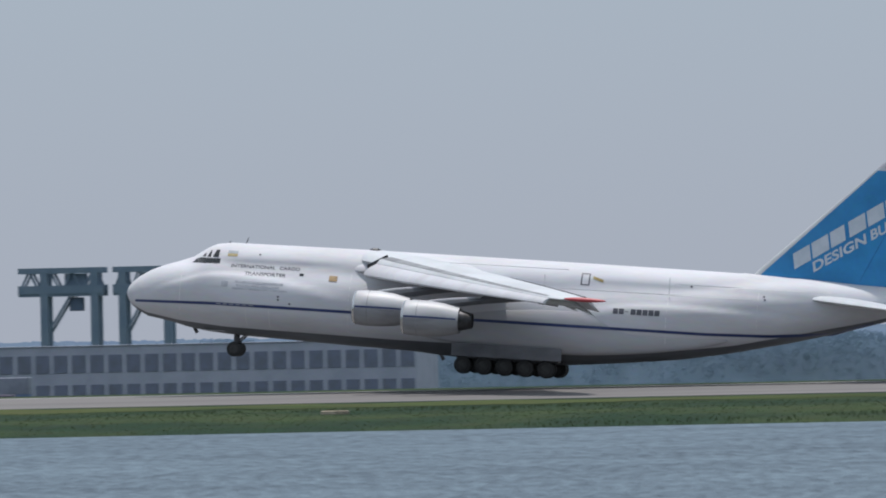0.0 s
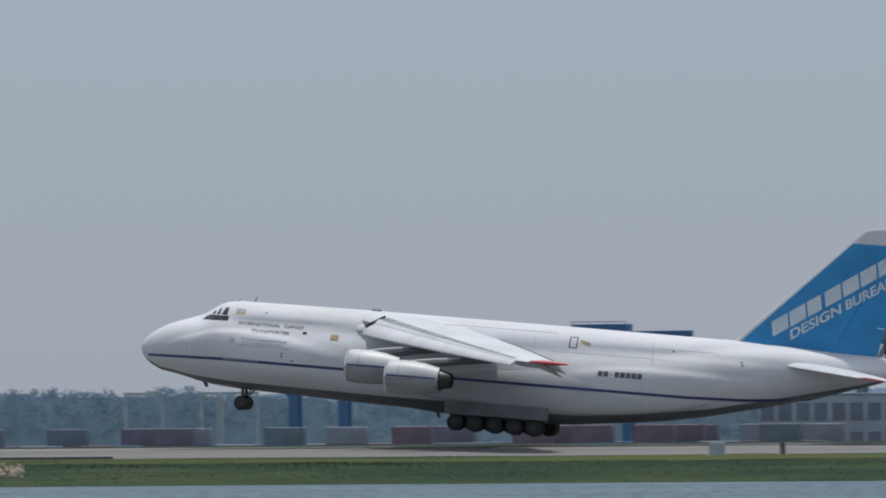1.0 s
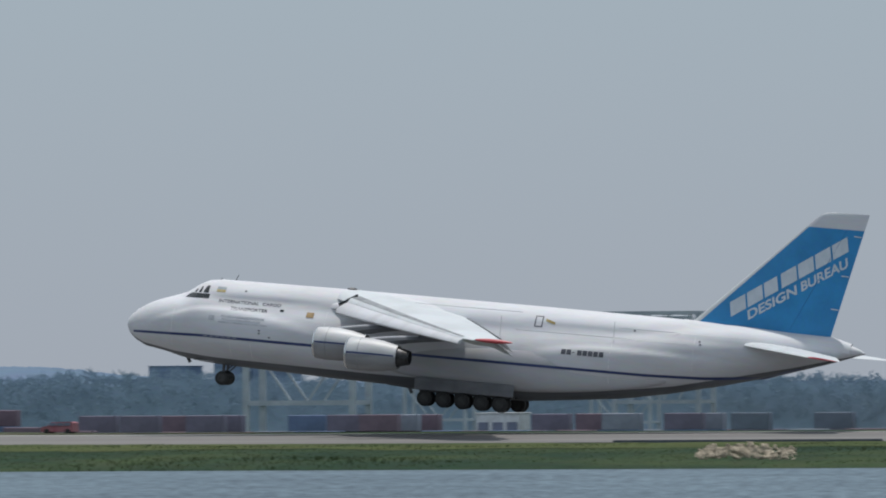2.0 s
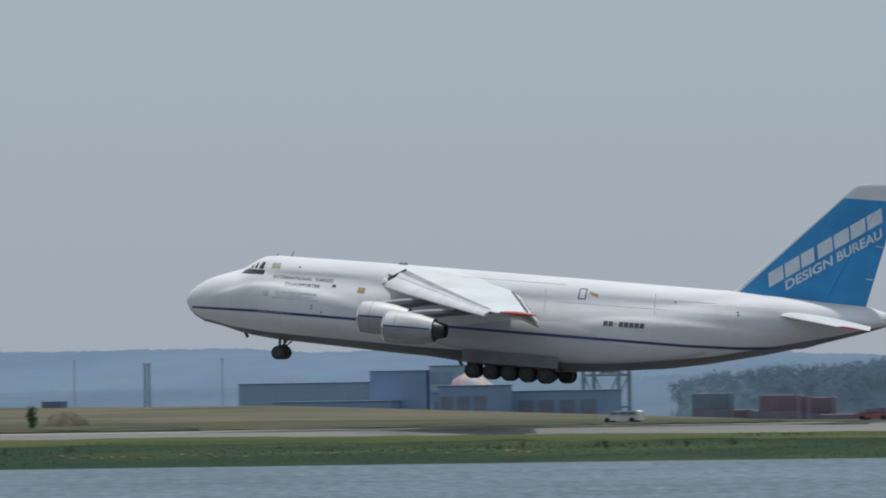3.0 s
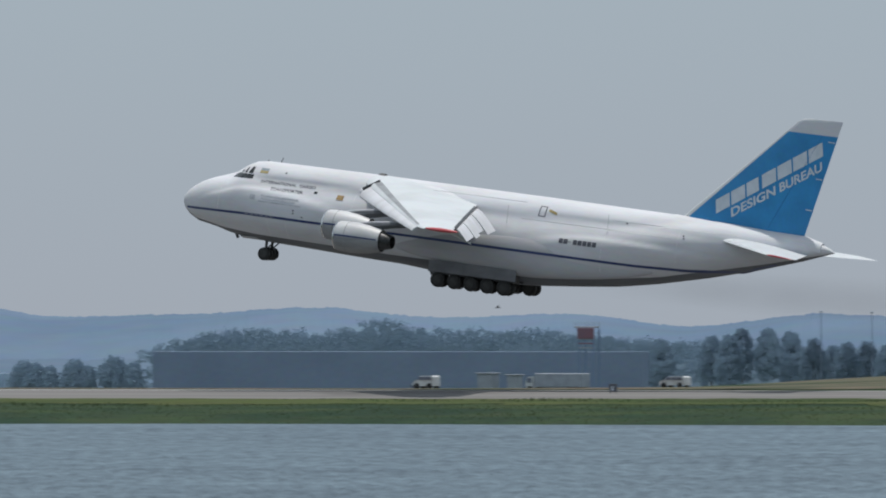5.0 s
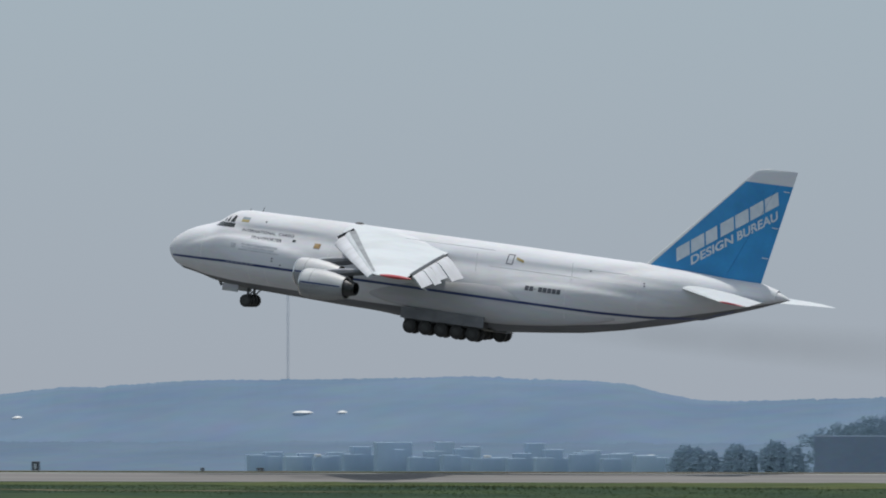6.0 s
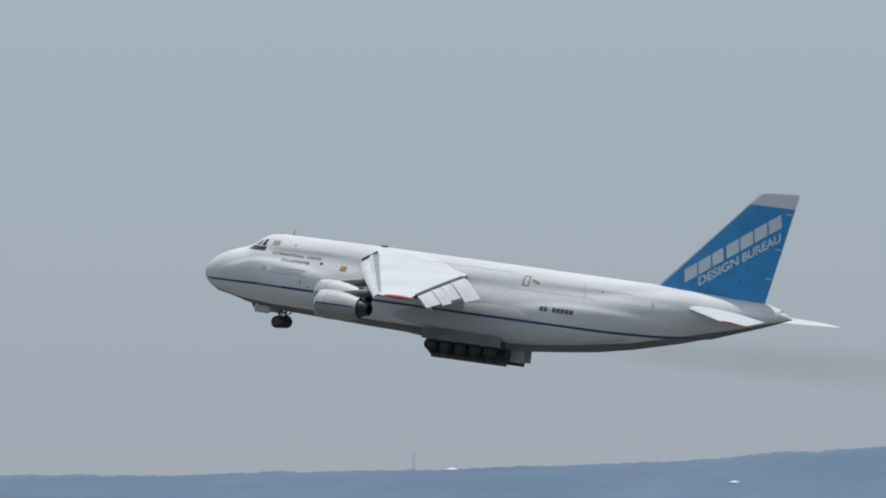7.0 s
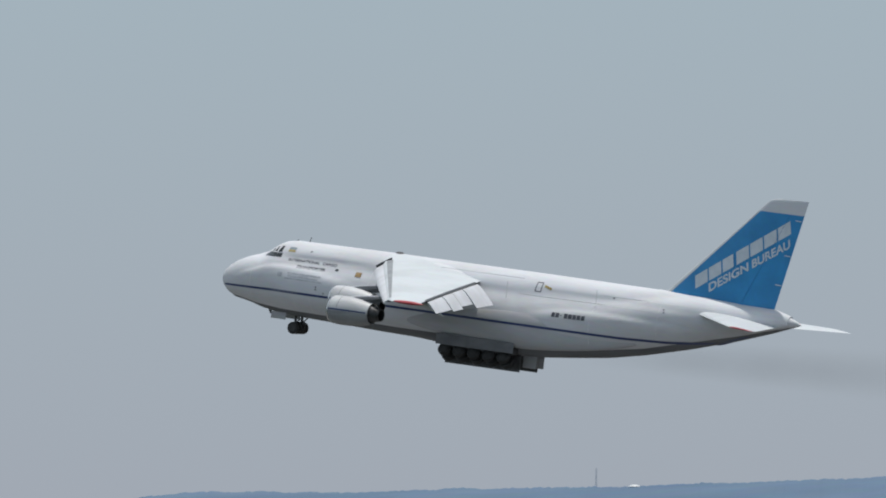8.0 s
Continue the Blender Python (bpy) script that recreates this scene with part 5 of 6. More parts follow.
def build_van(x, y, w, h, body, label, group="parked vehicles"):
    """A small van or car seen from the side, its length along the runway."""
    v = thing("parked_vehicle", label, "vehicle", stand(x, y), group=group)
    prof = [(-0.5, 0.22), (-0.5, 0.5), (-0.44, 0.62), (-0.30, 0.66), (-0.18, 0.97), (0.42, 1.0), (0.49, 0.9), (0.5, 0.22)]
    d = 0.85
    rings = [[Vector((px * w, sy * d * (1 - 0.12 * (pz > 0.7)), pz * h)) for px, pz in prof] for sy in (-1, 1)]
    mesh_object("body", *loft_data(rings), body, v)
    for a, b in ((-0.24, -0.04), (-0.01, 0.18), (0.21, 0.4)):
        for sy in (-1, 1):
            yy = sy * d * 0.95
            mesh_object("window", *box_data(a * w, b * w, yy - 0.05 + 0.02 * sy, yy + 0.05 + 0.02 * sy, 0.68 * h, 0.92 * h), PANE, v)
    r = 0.19 * h + 0.05
    for px in (-0.32, 0.32):
        for sy in (-1, 1):
            mesh_object("wheel", *moved(lathe_data([(-0.1, r * 0.5), (-0.1, r), (0.1, r), (0.1, r * 0.5)], 14, "y"), Matrix.Translation((px * w, sy * d * 0.93, r))), TYRE, v)


build_van(-528.8, 1300.5, 3.2, 1.5, OFFWHITE, "white van parked beside a dark hut")
build_van(-453.9, 1291, 3.8, 1.2, OFFWHITE, "white car parked beyond the runway")
build_van(-428.9, 1291, 3.2, 1.2, MAROON, "red and white car parked beyond the runway")
build_van(-791.3, 1302, 1.95, 0.72, DARK_CAR, "dark red car far along the runway")
build_van(-608.2, 1300, 2.7, 1.15, OFFWHITE, "white van far along the runway")
build_van(-636.4, 1302, 2.2, 1.35, OFFWHITE, "white truck cab beyond the runway")
build_van(at(-26.08, 1500), 1500, 3.0, 1.7, OFFWHITE, "white truck beyond the runway")


def build_machine(x, y):
    """The dark service machine with a red drum and a T-shaped mast."""
    m = thing("service_machine", "dark airfield machine with a red drum and mast", "machine", stand(x, y))
    mesh_object("bed", *box_data(-2.6, 2.6, -0.8, 0.8, 0.5, 0.75, 0.04), DARKBOX, m)
    mesh_object("cab", *box_data(-3.6, -2.4, -0.9, 0.9, 0.4, 1.5, 0.1), DARKBOX, m)
    mesh_object("box_body", *box_data(-3.4, 2.5, 0.0, 0.85, 0.7, 1.8, 0.05), DARKBOX, m)
    drum = mesh_object("drum", *moved(lathe_data([(-0.5, 0.2), (-0.48, 0.7), (-0.3, 0.82), (0.35, 0.82), (0.55, 0.6), (0.6, 0.1)], 24, "y"), Matrix.Translation((-0.35, -0.55, 0.95))), DRUM_RED, m, "faded red drum", True)
    mesh_object("drum_plate", *box_data(-1.35, -0.95, -1.12, -1.06, 0.55, 1.45, 0.02), OFFWHITE, drum, "white plate on the drum")
    mesh_object("small_drum", *moved(lathe_data([(-0.4, 0.1), (-0.38, 0.42), (0.3, 0.42), (0.35, 0.1)], 18, "y"), Matrix.Translation((-1.5, -0.5, 0.55))), DRUM_RED, m, "small red drum", True)
    mesh_object("mast", *join(box_data(-0.5, 0.15, -0.2, 0.2, 1.77, 2.25, 0.05), bar_data((-0.2, 0, 2.2), (-0.2, 0, 2.75), 0.12)), DARKBOX, m)
    mesh_object("mast_bar", *box_data(-0.85, 0.5, -0.15, 0.15, 2.72, 2.86, 0.03), DARKBOX, m)
    for dx, z in ((-3.1, 1.62), (-3.3, 0.75)):
        mesh_object("lamp_box", *box_data(dx - 0.35, dx + 0.35, -0.95, -0.4, z, z + 0.25, 0.05), OFFWHITE, m, "bright white lamp box")
    mesh_object("bumper", *box_data(0.6, 1.2, -0.9, -0.5, 0.55, 0.95, 0.05), OFFWHITE, m)
    mesh_object("engine_cover", *moved(lathe_data([(-0.8, 0.3), (-0.7, 0.62), (0.6, 0.66), (0.8, 0.3)], 16), Matrix.Translation((2.9, 0, 0.85))), DARKBOX, m, smooth=True)
    for dx in (-2.9, -1.6, 1.4, 2.5):
        for sy in (-0.8, 0.8):
            mesh_object("wheel", *moved(lathe_data([(-0.15, 0.2), (-0.15, 0.42), (0.15, 0.42), (0.15, 0.2)], 16, "y"), Matrix.Translation((dx, sy, 0.42))), TYRE, m)


build_machine(-548.7, 1291)


def build_heap(x, y, w, d, h, label, seed):
    vs, fs, nr, na = [], [], 16, 64
    for j in range(nr + 1):
        s = j / nr
        for i in range(na):
            a = 2 * math.pi * i / na
            r = 1 - s
            px, py = math.cos(a) * w / 2 * r, math.sin(a) * d / 2 * r
            z = h * (1 - r ** 3.2) * (0.92 + 0.22 * noise.noise((px * 0.5, py * 0.5, seed))) + 0.42 * noise.noise((px * 1.3, py * 1.3, seed + 3)) * (1 - r) + 0.2 * noise.noise((px * 3.5, py * 3.5, seed)) * (1 - r)
            vs.append(Vector((px, py, z - (0.3 if j == 0 else 0))))
    for j in range(nr):
        for i in range(na):
            fs.append([j * na + i, j * na + (i + 1) % na, (j + 1) * na + (i + 1) % na, (j + 1) * na + i])
    ob = mesh_object("soil_mound", vs, fs, SOIL, smooth=True)
    ob.matrix_basis = stand(x, y)
    tagged(ob, label, "heap", group="heaps of soil")


build_heap(-579.6, 1325, 11.0, 12, 2.8, "broad brown heap of soil on the airfield", 1)
build_heap(-518.2, 1312, 4.4, 6, 1.5, "low grey-brown heap of soil on the airfield", 2)
crate("steel_box", -560.4, 1286, 1.7, 1.4, 1.35, DARKBOX, "small dark steel box before a soil heap", "box")
crate("steel_box", -555.0, 1286, 1.6, 1.4, 1.05, OFFWHITE, "small white steel box beside a tall pole", "box")
d = crate("roller_machine", -576.9, 1291, 2.5, 1.6, 1.5, DARKBOX, "dark roller machine with an orange bonnet", "machine")
mesh_object("bonnet", *box_data(0.2, 1.6, -0.9, -0.2, 0.9, 1.25, 0.1), ORANGE, d, "orange bonnet")
mesh_object("exhaust", *bar_data((-0.5, 0, 1.5), (-0.5, 0, 2.0), 0.1), STRUT, d)


def build_pole(x, y, h):
    p = thing("utility_pole", "tall dark pole with ringed insulators at its top", "pole", stand(x, y))
    mesh_object("shaft", *bar_data((0, 0, 0), (0, 0, h), 0.21, 0.15, 14), DARKBOX, p)
    for i in range(6):
        z = h - 0.45 - 0.32 * i
        mesh_object("ring", *lathe_data([(z - 0.08, 0.12), (z - 0.04, 0.30), (z + 0.04, 0.30), (z + 0.08, 0.12)], 14, "z"), DARKBOX, p)
    mesh_object("spike", *bar_data((0, 0, h), (0, 0, h + 0.5), 0.08, 0.02), DARKBOX, p)


build_pole(-557.7, 1289, 8.0)


def build_lamp(x, y, top, label, w=0.14):
    g = ground_z(x, y)
    p = thing("lamp_post", label, "lamp", pose(x, y, g - 0.05), group="lamp posts behind the field")
    h = top - g
    mesh_object("shaft", *bar_data((0, 0, 0), (0, 0, h), w * 0.75, w * 0.5, 10), POLE_GREY, p)
    mesh_object("head_ring", *lathe_data([(h - 0.12, 0.06), (h - 0.08, 0.2), (h + 0.02, 0.22), (h + 0.1, 0.06)], 14, "z"), POLE_GREY, p)


for x, y, top in ((-695.6, 1600, 7.9), (-694.6, 1602, 7.55), (-691.9, 1600, 7.6), (-682.8, 1600, 5.6), (-672.3, 1600, 7.35)):
    build_lamp(x, y, top, "slim grey lamp post with a round head")
for a, top in ((-21.52, 7.7), (-21.92, 7.7), (-20.94, 7.6), (-24.5, 8.8), (-24.3, 8.7), (-23.1, 6.0)):
    build_lamp(at(a, 1900), 1900, top, "distant slim lamp post", 0.10)


def build_twin_mast(x, y, top):
    g = ground_z(x, y)
    h = top - g
    p = thing("lattice_mast", "dark twin-legged lattice mast", "mast", pose(x, y, g - 0.05), group="lattice masts")
    for dx in (-0.4, 0.4):
        mesh_object("leg", *beam_data((dx, 0, 0), (dx * 0.8, 0, h), 0.22), POLE_GREY, p)
    for i in range(16):
        z = h * (i + 0.5) / 16
        mesh_object("brace", *beam_data((-0.36, 0, z - 0.3), (0.36, 0, z + 0.3), 0.1), POLE_GREY, p)
    mesh_object("platform", *box_data(-0.55, 0.55, -0.4, 0.4, h, h + 0.12, 0.02), POLE_GREY, p)


build_twin_mast(-792.7, 1900, 6.9)
build_twin_mast(-738.3, 1900, 7.0)


# ---- far buildings beyond the field ----
def block(name, x, y, w, d, zt, material, label, category, cols=0, rows=0, roof=True, group=""):
    g = ground_z(x, y) - 0.3
    b = thing(name, label, category, pose(x, y, g), group=group)
    h = zt - g
    mesh_object("wall", *box_data(-w / 2, w / 2, 0, d, 0, h, 0.05), material, b)
    if roof:
        mesh_object("roof", *box_data(-w / 2 - 0.2, w / 2 + 0.2, -0.2, d + 0.2, h + 0.004, h + 0.14, 0.03), material, b)
    for j in range(rows):
        for i in range(cols):
            u = -w / 2 + w * (i + 0.5) / cols
            z = 0.6 + (h - 0.8) * (j + 0.15) / rows
            ww, hh = 0.36 * w / cols, 0.60 * (h - 0.8) / rows
            # windows far off take the hazed wall colour
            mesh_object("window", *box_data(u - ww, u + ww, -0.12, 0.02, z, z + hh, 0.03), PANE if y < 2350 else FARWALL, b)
    return b


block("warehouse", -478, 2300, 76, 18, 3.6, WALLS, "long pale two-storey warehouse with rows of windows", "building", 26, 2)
block("hangar", -885.4, 2400, 10.6, 14, 5.5, FARWALL, "hazy blue-grey hangar beyond the field", "hangar")
block("tower_block", -877.3, 2400, 4.6, 8, 6.3, PALECLAD_B, "hazy pale narrow tower beside a hangar", "building", 2, 3)
block("long_shed", -911, 2420, 24, 12, 3.6, PALECLAD, "long low hazy blue-grey shed", "building")
block("low_store", -896, 2395, 22, 6, 0.3, FARWALL, "low hazy blue-grey store before a hangar", "building")
# hall added only to carry the coloured canopy
block("canopy_hall", -846.0, 2325, 9, 12, 2.8, FARWALL, "hazy blue-grey hall added to carry the coloured canopy", "building", 3, 1)
block("long_shed", -842, 2340, 30, 12, 1.7, FARWALL, "low hazy blue-grey shed behind the field", "building", 8, 1)
# added canopy shape stands in for a warm bright spot over the roofs
dome = thing("canopy", "added curved hazy orange canopy standing for a bright spot", "canopy", pose(-846.0, 2330, 2.7))
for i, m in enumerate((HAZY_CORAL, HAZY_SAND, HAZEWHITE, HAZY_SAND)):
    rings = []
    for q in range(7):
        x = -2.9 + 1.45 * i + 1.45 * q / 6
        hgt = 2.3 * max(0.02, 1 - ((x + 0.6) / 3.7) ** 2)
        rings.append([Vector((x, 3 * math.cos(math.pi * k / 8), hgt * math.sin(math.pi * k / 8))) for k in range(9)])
    mesh_object("bright_spot_panel", *loft_data(rings, close=False, caps=False), m, dome, smooth=True)
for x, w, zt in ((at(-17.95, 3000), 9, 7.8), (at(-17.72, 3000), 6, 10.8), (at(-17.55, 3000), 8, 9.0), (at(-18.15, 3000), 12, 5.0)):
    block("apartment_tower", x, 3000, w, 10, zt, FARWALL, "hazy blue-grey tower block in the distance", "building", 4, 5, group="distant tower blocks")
block("long_wall", -983, 2000, 83, 3, 2.9, GREYWALL, "long hazy blue-grey wall before a wood", "building", roof=False)
for x, w, zt in ((-774.2, 2.0, 0.6), (-770.6, 1.2, 0.4)):
    block("white_hut", x, 1600, w, 2, zt, HAZEWHITE, "small white hut beyond the runway", "hut", 0, 0, group="small white huts")
tk = thing("box_truck", "white box truck with a pale trailer beyond the runway", "truck", stand(-716.6, 1500))
mesh_object("trailer", *box_data(-2.4, 3.6, -1.1, 1.1, 0.75, 2.35, 0.06), HAZEWHITE, tk)
mesh_object("cab", *loft_data([[Vector((-3.5, sy, 0.5)), Vector((-3.6, sy, 1.2)), Vector((-3.3, sy, 1.95)), Vector((-2.55, sy, 2.0)), Vector((-2.55, sy, 0.5))] for sy in (-1.0, 1.0)]), OFFWHITE, tk)
mesh_object("cab_window", *box_data(-3.35, -2.8, -1.04, -1.003, 1.3, 1.8), PANE, tk)
mesh_object("chassis", *box_data(-2.5, 3.5, -0.9, 0.9, 0.5, 0.72), DARKBOX, tk)
for dx in (-3.0, -1.7, 2.0, 2.9):
    for sy in (-0.95, 0.95):
        mesh_object("wheel", *moved(lathe_data([(-0.14, 0.2), (-0.14, 0.45), (0.14, 0.45), (0.14, 0.2)], 14, "y"), Matrix.Translation((dx, sy, 0.45))), TYRE, tk)


def build_array(x, y, top):
    g = ground_z(x, y)
    h = top - g
    p = thing("antenna_tower", "red lattice antenna tower with a wide white top", "tower", pose(x, y, g - 0.05))
    for dx in (-1.1, 1.1):
        for dy in (-1, 1):
            mesh_object("leg", *beam_data((dx, dy, 0), (dx, dy, h - 0.9), 0.22), FARWALL, p)
    for i in range(5):
        z = h - 3.6 + 0.62 * i
        mesh_object("rung", *beam_data((-1.2, -1.05, z), (1.2, -1.05, z), 0.2), HAZERED if i % 2 else HAZEWHITE, p)
    mesh_object("red_panel", *box_data(-1.35, 1.35, -1.3, -1.16, h - 2.3, h - 0.75, 0.03), HAZERED, p)
    mesh_object("top_beam", *box_data(-2.0, 2.0, -0.9, -0.6, h - 0.75, h - 0.5, 0.03), HAZEWHITE, p)
    for i in range(7):
        mesh_object("element", *bar_data((-1.9 + 0.63 * i, -0.75, h - 0.5), (-1.9 + 0.63 * i, -0.75, h + 0.1), 0.05, None, 6), HAZEWHITE, p)


build_array(-902.6, 1900, 7.2)


def build_small_plane(x, y):
    p = thing("small_aircraft", "small grey aircraft with a white nose, parked", "aircraft", stand(x, y))
    prof = table([(0, 0.05), (0.4, 0.3), (1.5, 0.48), (4.5, 0.46), (6.4, 0.22), (7.4, 0.08)])
    rings = []
    for i in range(16):
        u = 7.4 * i / 15
        r = prof(u)
        rings.append([Vector((3.6 - u, r * math.cos(2 * math.pi * k / 14), 0.85 + 0.25 * max(0, u - 4) / 3 + r * math.sin(2 * math.pi * k / 14))) for k in range(14)])
    mesh_object("fuselage", *loft_data(rings[4:]), HAZE_HULL, p, "dull blue-grey fuselage", True)
    mesh_object("nose_cone", *loft_data(rings[:5]), OFFWHITE, p, "bright white nose", True)
    for s in (-1, 1):
        mesh_object("wing", *loft_data([[Vector((0.6, s * 0.3, 0.75)), Vector((0.1, s * 0.3, 0.84)), Vector((-1.1, s * 0.3, 0.75)), Vector((0.1, s * 0.3, 0.68))], [Vector((0.1, s * 5, 0.95)), Vector((-0.1, s * 5, 1.0)), Vector((-0.7, s * 5, 0.95)), Vector((-0.1, s * 5, 0.92))]]), HAZE_HULL, p)
        mesh_object("wheel", *moved(lathe_data([(-0.08, 0.05), (-0.08, 0.22), (0.08, 0.22), (0.08, 0.05)], 12, "y"), Matrix.Translation((-0.2, s * 0.8, 0.22))), TYRE, p)
    mesh_object("wheel", *moved(lathe_data([(-0.06, 0.05), (-0.06, 0.2), (0.06, 0.2), (0.06, 0.05)], 12, "y"), Matrix.Translation((2.6, 0, 0.2))), TYRE, p)
    mesh_object("nose_leg", *bar_data((2.6, 0, 0.2), (2.6, 0, 0.7), 0.05), STRUT, p)
    mesh_object("fin", *loft_data([[Vector((-2.3, 0, 1.2)), Vector((-3.0, 0.06, 1.2)), Vector((-3.8, 0, 1.2)), Vector((-3.0, -0.06, 1.2))], [Vector((-3.4, 0, 2.1)), Vector((-3.6, 0.03, 2.1)), Vector((-4.0, 0, 2.1)), Vector((-3.6, -0.03, 2.1))]]), HAZE_HULL, p)


build_small_plane(-801.7, 1332)


def build_bird(x, y, z):
    b = thing("bird", "small dark bird hovering over the field", "bird", pose(x, y, z, 0, 0, 20))
    mesh_object("body", *lathe_data([(-0.25, 0.02), (-0.1, 0.08), (0.1, 0.07), (0.28, 0.02)], 10), DARKBOX, b, smooth=True)
    for s in (-1, 1):
        mesh_object("wing", *loft_data([[Vector((-0.12, s * 0.05, 0.03)), Vector((0.12, s * 0.05, 0.04)), Vector((0.12, s * 0.05, 0.02))], [Vector((-0.02, s * 0.45, 0.22)), Vector((0.12, s * 0.45, 0.23)), Vector((0.12, s * 0.45, 0.22))]]), DARKBOX, b)


build_bird(at(-25.77, 1400), 1400, 8.2)


# ---- the container port ----
def build_gantry(x, y, w, top, steel, label, depth=9.0, boom=(0, 0), cabin=None, splay=""):
    g = ground_z(x, y) - 0.2
    h = top - g
    c = thing("gantry_crane", label, "crane", pose(x, y, g), group="gantry cranes in the port")
    heavy = steel in (STEEL_BLUE, STEEL_GREY)
    t = 1.35 if heavy else max(0.6, w * 0.05)
    foot = w / 2 - t / 2
    for dx in (-w / 2 + t / 2, w / 2 - t / 2):
        for dy in (0, depth):
            if splay == "fork" and dx < 0:
                mesh_object("slanted_leg", *beam_data((dx, dy, h * 0.84), (foot - 0.4 * t, dy, h * 0.42), t), steel, c)
                mesh_object("slanted_strut", *beam_data((foot + 3.2, dy, h * 0.83), (foot + 0.3 * t, dy, h * 0.42), t * 0.4), steel, c)
                continue
            mesh_object("leg", *beam_data((dx, dy, 0), (dx, dy, h - 0.1 if splay != "fork" else h * 0.5), t), steel, c)
            if splay == "prop" and dx < 0:
                mesh_object("slanted_strut", *beam_data((dx - 4.6, dy, h * 0.83), (dx, dy, h * 0.48), t * 0.7), steel, c)
        if not splay:
            mesh_object("side_beam", *beam_data((dx, 0, h * 0.33), (dx, depth, h * 0.33), t * 0.7), steel, c)
    for dy in (0, depth):
        if heavy:
            mesh_object("deep_girder", *beam_data((-w / 2 - boom[0], dy + 0.05, h * 0.86), (w / 2 + boom[1], dy + 0.05, h * 0.86), t * 1.1), steel, c)
            if splay != "fork":
                mesh_object("brace", *beam_data((-w / 2 + t, dy, h * 0.55), (w * 0.02, dy, h * 0.82), t * 0.3), steel, c)
            continue
        mesh_object("sill_beam", *beam_data((-w / 2 + t, dy, h * 0.33), (w / 2 - t, dy, h * 0.33), t * 0.8), steel, c)
        for s in (-1, 1):
            mesh_object("brace", *beam_data((s * (w / 2 - t), dy, h * 0.80), (s * w * 0.08, dy, h * 0.35), t * 0.35), steel, c)
    # top girder: two chords with lattice between them
    lo, hi = -w / 2 - boom[0], w / 2 + boom[1]
    for dy in (0, depth):
        for z in (h * 0.83, h):
            mesh_object("chord", *beam_data((lo, dy, z), (hi, dy, z), t * 0.75), steel, c)
        n = max(4, int((hi - lo) / 3.2))
        pieces = []
        for i in range(n):
            a, b = lo + (hi - lo) * i / n, lo + (hi - lo) * (i + 1) / n
            pieces.append(beam_data((a, dy, h * 0.83), ((a + b) / 2, dy, h), t * 0.28))
            pieces.append(beam_data(((a + b) / 2, dy, h), (b, dy, h * 0.83), t * 0.28))
        mesh_object("lattice", *join(*pieces), steel, c)
    if steel is STEEL_BLUE:
        mesh_object("machine_house", *box_data(-w * 0.45, w * 0.45, -0.3 * depth, 1.3 * depth, h * 0.93, h + 1.75, 0.1), steel, c)
        mesh_object("roof_rail", *join(beam_data((-w * 0.45, -0.3 * depth, h + 2.1), (w * 0.45, -0.3 * depth, h + 2.1), 0.12), *[beam_data((w * u, -0.3 * depth, h + 1.7), (w * u, -0.3 * depth, h + 2.1), 0.1) for u in (-0.44, -0.15, 0.15, 0.44)]), steel, c)
    else:
        mesh_object("machine_house", *box_data(-w * 0.1, w * 0.28, 0.25 * depth, 0.75 * depth, h * 0.86, h * 0.98, 0.1), steel, c)
    if cabin is not None:
        mesh_object("cabin", *box_data(cabin - 1.2, cabin + 1.2, depth / 2 - 0.9, depth / 2 + 0.9, h * 0.70, h * 0.80, 0.1), DARKWALL if heavy else PALECLAD, c)
        mesh_object("cabin_hanger", *beam_data((cabin, depth / 2, h * 0.80), (cabin, depth / 2, h * 0.86), 0.3), steel, c)
    for dx in (-w / 2 + t / 2, w / 2 - t / 2)[1 if splay == "fork" else 0:]:
        mesh_object("bogie", *box_data(dx - t * 0.8, dx + t * 0.8, -0.6, depth + 0.6, 0, 0.8, 0.1), DARKWALL, c)


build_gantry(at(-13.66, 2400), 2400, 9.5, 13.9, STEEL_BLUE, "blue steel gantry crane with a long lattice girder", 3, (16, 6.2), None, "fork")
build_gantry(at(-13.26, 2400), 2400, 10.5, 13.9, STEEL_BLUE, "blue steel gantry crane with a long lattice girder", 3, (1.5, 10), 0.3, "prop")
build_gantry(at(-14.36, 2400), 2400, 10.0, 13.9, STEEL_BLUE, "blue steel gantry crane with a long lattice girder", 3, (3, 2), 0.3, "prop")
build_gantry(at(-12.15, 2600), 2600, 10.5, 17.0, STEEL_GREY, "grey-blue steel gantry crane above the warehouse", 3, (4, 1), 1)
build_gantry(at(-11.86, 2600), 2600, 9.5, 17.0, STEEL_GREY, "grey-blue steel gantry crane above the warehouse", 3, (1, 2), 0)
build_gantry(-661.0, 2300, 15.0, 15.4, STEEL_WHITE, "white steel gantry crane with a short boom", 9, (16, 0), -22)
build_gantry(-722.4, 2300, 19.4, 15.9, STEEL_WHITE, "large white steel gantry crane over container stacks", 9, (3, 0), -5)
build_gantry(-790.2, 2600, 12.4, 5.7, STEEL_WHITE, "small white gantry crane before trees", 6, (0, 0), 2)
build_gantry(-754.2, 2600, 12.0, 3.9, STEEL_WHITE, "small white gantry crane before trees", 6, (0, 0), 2)


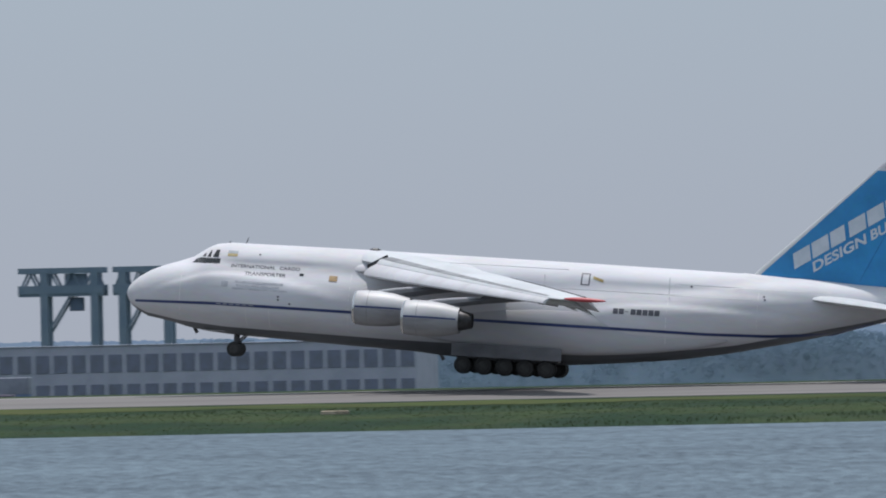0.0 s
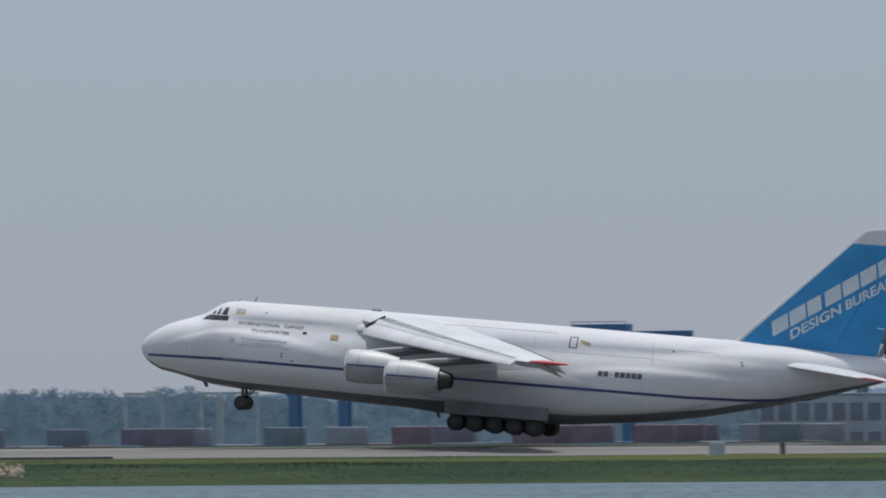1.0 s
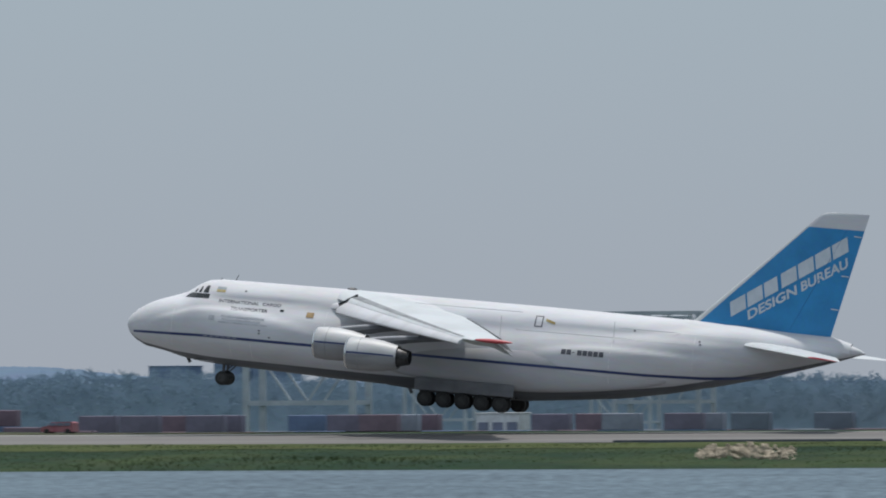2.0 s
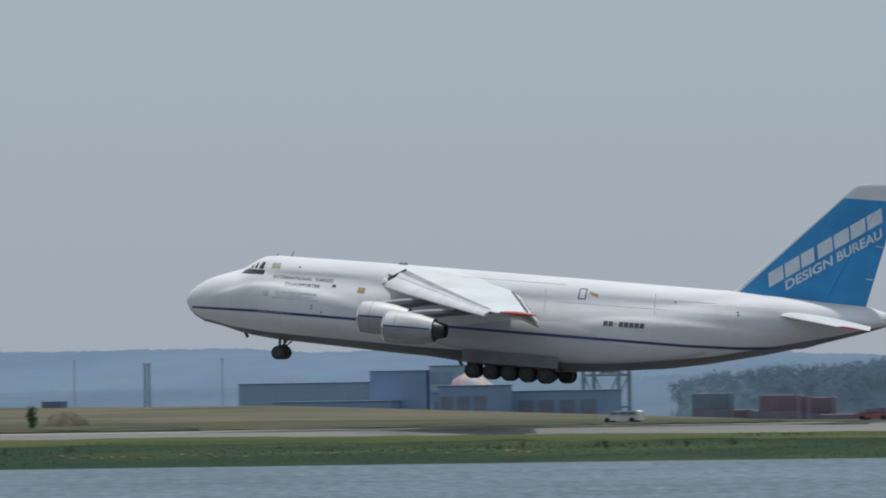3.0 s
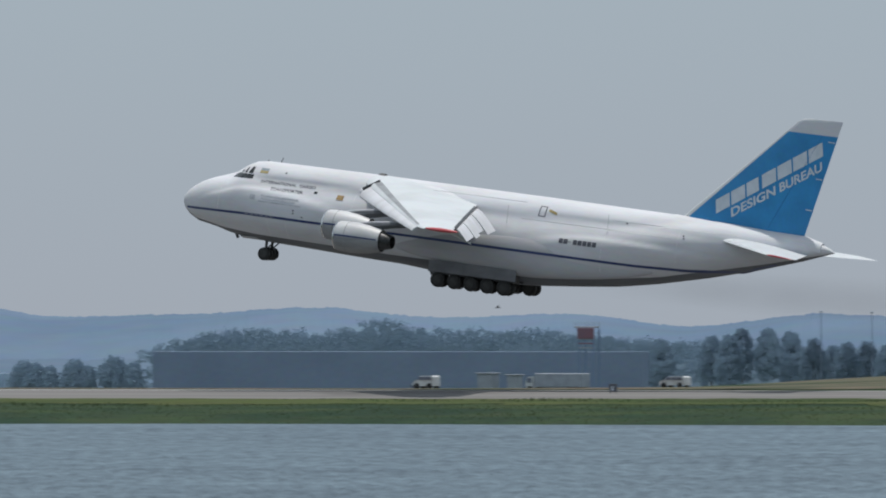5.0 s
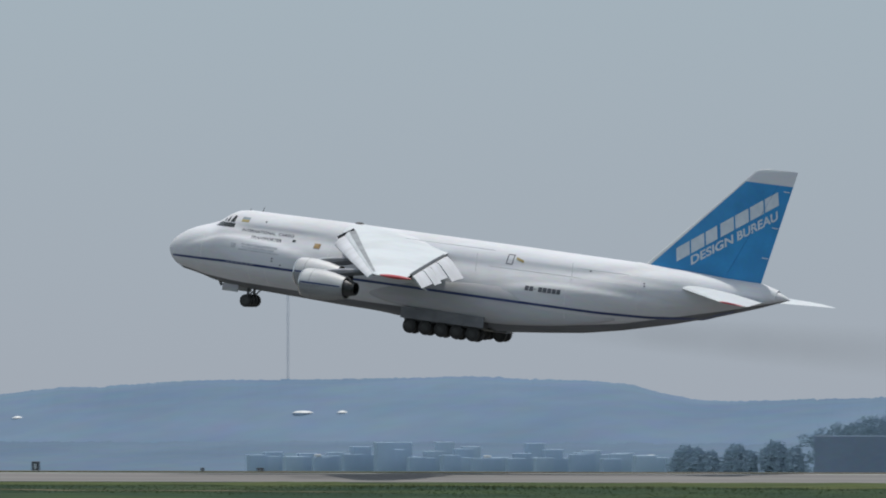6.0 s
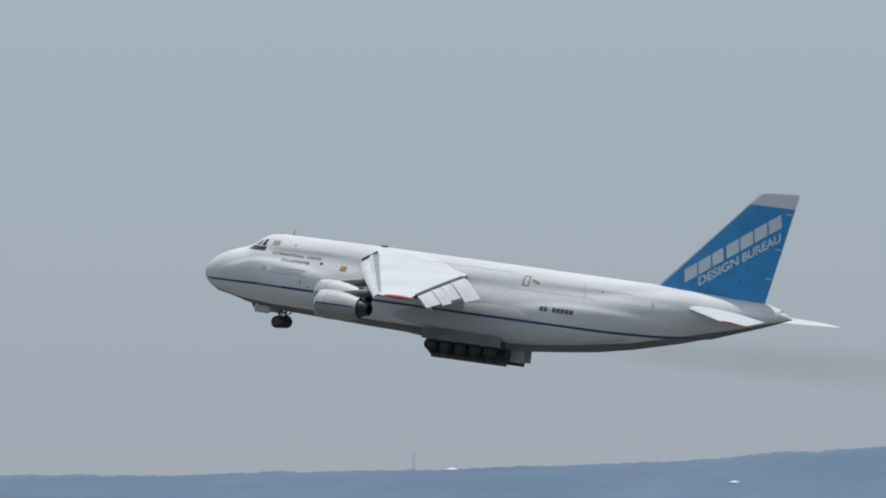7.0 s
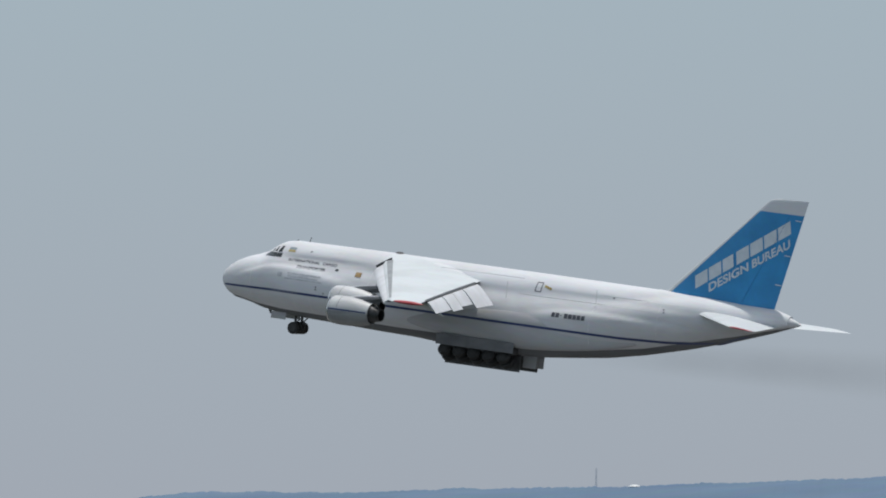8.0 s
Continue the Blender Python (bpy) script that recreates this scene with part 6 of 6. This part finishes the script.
def build_portal(x, y, w, top):
    g = ground_z(x, y) - 0.2
    p = thing("portal_frame", "slender white steel portal frame in the port", "crane", pose(x, y, g), group="white portal frames in the port")
    h = top - g
    for dx in (-w / 2 + 0.25, w / 2 - 0.25):
        mesh_object("leg", *beam_data((dx, 0, 0), (dx, 0, h - 0.3), 0.5), STEEL_WHITE, p)
        mesh_object("brace", *beam_data((dx, 0, h * 0.82), (dx * 0.55, 0, h - 0.35), 0.18), STEEL_WHITE, p)
    mesh_object("top_beam", *beam_data((-w / 2, 0, h), (w / 2, 0, h), 0.55), STEEL_WHITE, p)
    mesh_object("trolley", *box_data(-0.7, 0.5, -0.5, 0.5, h - 1.0, h - 0.3, 0.08), STEEL_WHITE, p)


for x, w in ((-700.0, 7.4), (-687.5, 3.7), (-681.8, 7.2)):
    build_portal(x, 2605, w, 4.5)
build_gantry(-918.3, 2600, 7.7, 6.2, POLE_GREY, "dark hazy gantry crane far behind the field", 6, (0, 0))
block("white_shed", -658.3, 2200, 7.1, 6, -0.7, OFFWHITE, "white shed among the container stacks", "building", 3, 1)


def build_container(material, label):
    c = thing("shipping_container", label, "container", group="container stacks in the port")
    mesh_object("body", *box_data(-3.03, 3.03, -1.22, 1.22, 0.0, 2.55, 0.06), material, c)
    for i in range(10):
        u = -2.7 + 0.6 * i
        mesh_object("rib", *box_data(u - 0.1, u + 0.1, -1.27, -1.223, 0.15, 2.4), material, c)
    for s in (-1, 1):
        mesh_object("corner_post", *box_data(s * 2.98 - 0.09, s * 2.98 + 0.09, -1.3, -1.226, 0, 2.58), material, c)
    return c


kinds = [build_container(m, "faded %s shipping container in a stack" % k) for m, k in zip(BOXES, ("red", "blue", "plum", "slate grey", "pale grey"))]
used = set()
kk = random.Random(12)
for i in range(84):
    a = -19.0 + 6.6 * i / 83
    y = 2180 + 9 * (i % 3)
    x = at(a, y)
    g = ground_z(x, y) - 0.02
    high = kk.choice((1, 1, 1, 2, 2))
    x += 2.5 * (kk.random() - 0.5)
    for j in range(high):
        k = kk.choice([0, 0, 1, 2, 2, 3, 4])
        m = pose(x, y, g + 2.56 * j)
        if k in used:
            copy_thing(kinds[k], m)
        else:
            used.add(k)
            kinds[k].matrix_basis = m


# ---- on the hills ----
def on_hill(bearing, share):
    """A place on the front of the far ridge."""
    u = (bearing + 34.0) / 0.5
    k = int(u)
    t = u - k
    t = t * t * (3 - 2 * t)
    h = RIDGE[k] * (1 - t) + RIDGE[k + 1] * t
    y = 4100 + 160 * (share - 1)
    return at(bearing, y), y, -14 + (h + 14 + EYE_HEIGHT) * math.sin(share * math.pi / 2)


def build_dome(bearing, share, w, label):
    x, y, z = on_hill(bearing, share)
    d = thing("domed_building", label, "building", pose(x, y, z - 0.6), group="white domes on the hills")
    mesh_object("drum", *lathe_data([(-2.2, w * 0.40), (0.45, w * 0.44), (0.45, 0.1)], 24, "z"), CITY_PAINT_B, d)
    mesh_object("dome", *lathe_data([(0.46, w * 0.5), (0.62, w * 0.48), (0.95, w * 0.34), (1.15, w * 0.14), (1.2, 0.02)], 24, "z"), OFFWHITE, d, smooth=True)


build_dome(-29.13, 0.47, 6.6, "broad white dome on a wooded hill")
build_dome(-28.976, 0.47, 3.2, "small white dome on a wooded hill")
build_dome(-30.25, 0.50, 3.4, "low white roof on a wooded hill")
build_dome(-31.36, 0.97, 4.0, "small white roof on the ridge")
for bearing, top in ((-29.19, 57.0), (-31.51, 17.5)):
    x, y, z = on_hill(bearing, 0.99)
    m = thing("radio_mast", "thin tall radio mast on the ridge", "mast", pose(x, y, z - 1), group="radio masts on the ridge")
    h = top - z
    for i in range(3):
        a = i * 2.094
        mesh_object("leg", *bar_data((0.3 * math.cos(a), 0.3 * math.sin(a), 0), (0.2 * math.cos(a), 0.2 * math.sin(a), h), 0.05, 0.04, 6), HAZE_MAST, m)
    for i in range(int(h / 3)):
        mesh_object("spacer", *lathe_data([(3 * i + 1, 0.05), (3 * i + 1.04, 0.3), (3 * i + 1.1, 0.3), (3 * i + 1.14, 0.05)], 6, "z"), HAZE_MAST, m)
city = random.Random(21)
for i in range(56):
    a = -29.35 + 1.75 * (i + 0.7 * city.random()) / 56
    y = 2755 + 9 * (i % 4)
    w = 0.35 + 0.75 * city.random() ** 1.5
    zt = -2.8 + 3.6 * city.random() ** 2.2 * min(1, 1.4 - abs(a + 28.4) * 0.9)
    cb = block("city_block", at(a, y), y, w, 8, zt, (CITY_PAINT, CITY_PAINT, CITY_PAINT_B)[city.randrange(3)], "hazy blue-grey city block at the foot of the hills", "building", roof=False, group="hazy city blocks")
    if i % 21 == 8:
        mesh_object("roof_hut", *box_data(-0.4, 0.4, 1, 3, zt - ground_z(at(a, y), y) + 0.31, zt - ground_z(at(a, y), y) + 0.9, 0.1), OFFWHITE, cb, "small white roof hut")


# ---- what moves ----
def motions():
    rows = [(t, pose(x, TRACK, z, 0, up, -0.35)) for t, x, z, up in FLIGHT]
    walk(aircraft, rows + [(8.0, rows[-1][1])])
    trail = [(t, pose(x + 6, TRACK, z - 3.6, 0, 4.0)) for t, x, z, up in FLIGHT]
    walk(smoke, trail + [(8.0, trail[-1][1])])
    # the wheels swing flat under the belly while the bay doors come down
    for leg, pivot, side in MAIN_LEGS:
        walk(leg, [(t, pose(*pivot, side * a)) for t, a in ((0.0, 0), (5.8, 0), (6.0, 3), (6.5, 16), (7.0, 30), (7.3, 34), (8.0, 34))])
    for door, hinge, side in NOSE_DOORS:
        walk(door, [(t, pose(*hinge, -side * a)) for t, a in ((0.0, 86), (4.7, 86), (5.3, 45), (5.8, 0), (8.0, 0))])
    for door, hinge, side in REAR_DOORS:
        walk(door, [(t, pose(*hinge, -side * a)) for t, a in ((0.0, 88), (5.8, 88), (6.4, 40), (6.9, 0), (8.0, 0))])


motions()
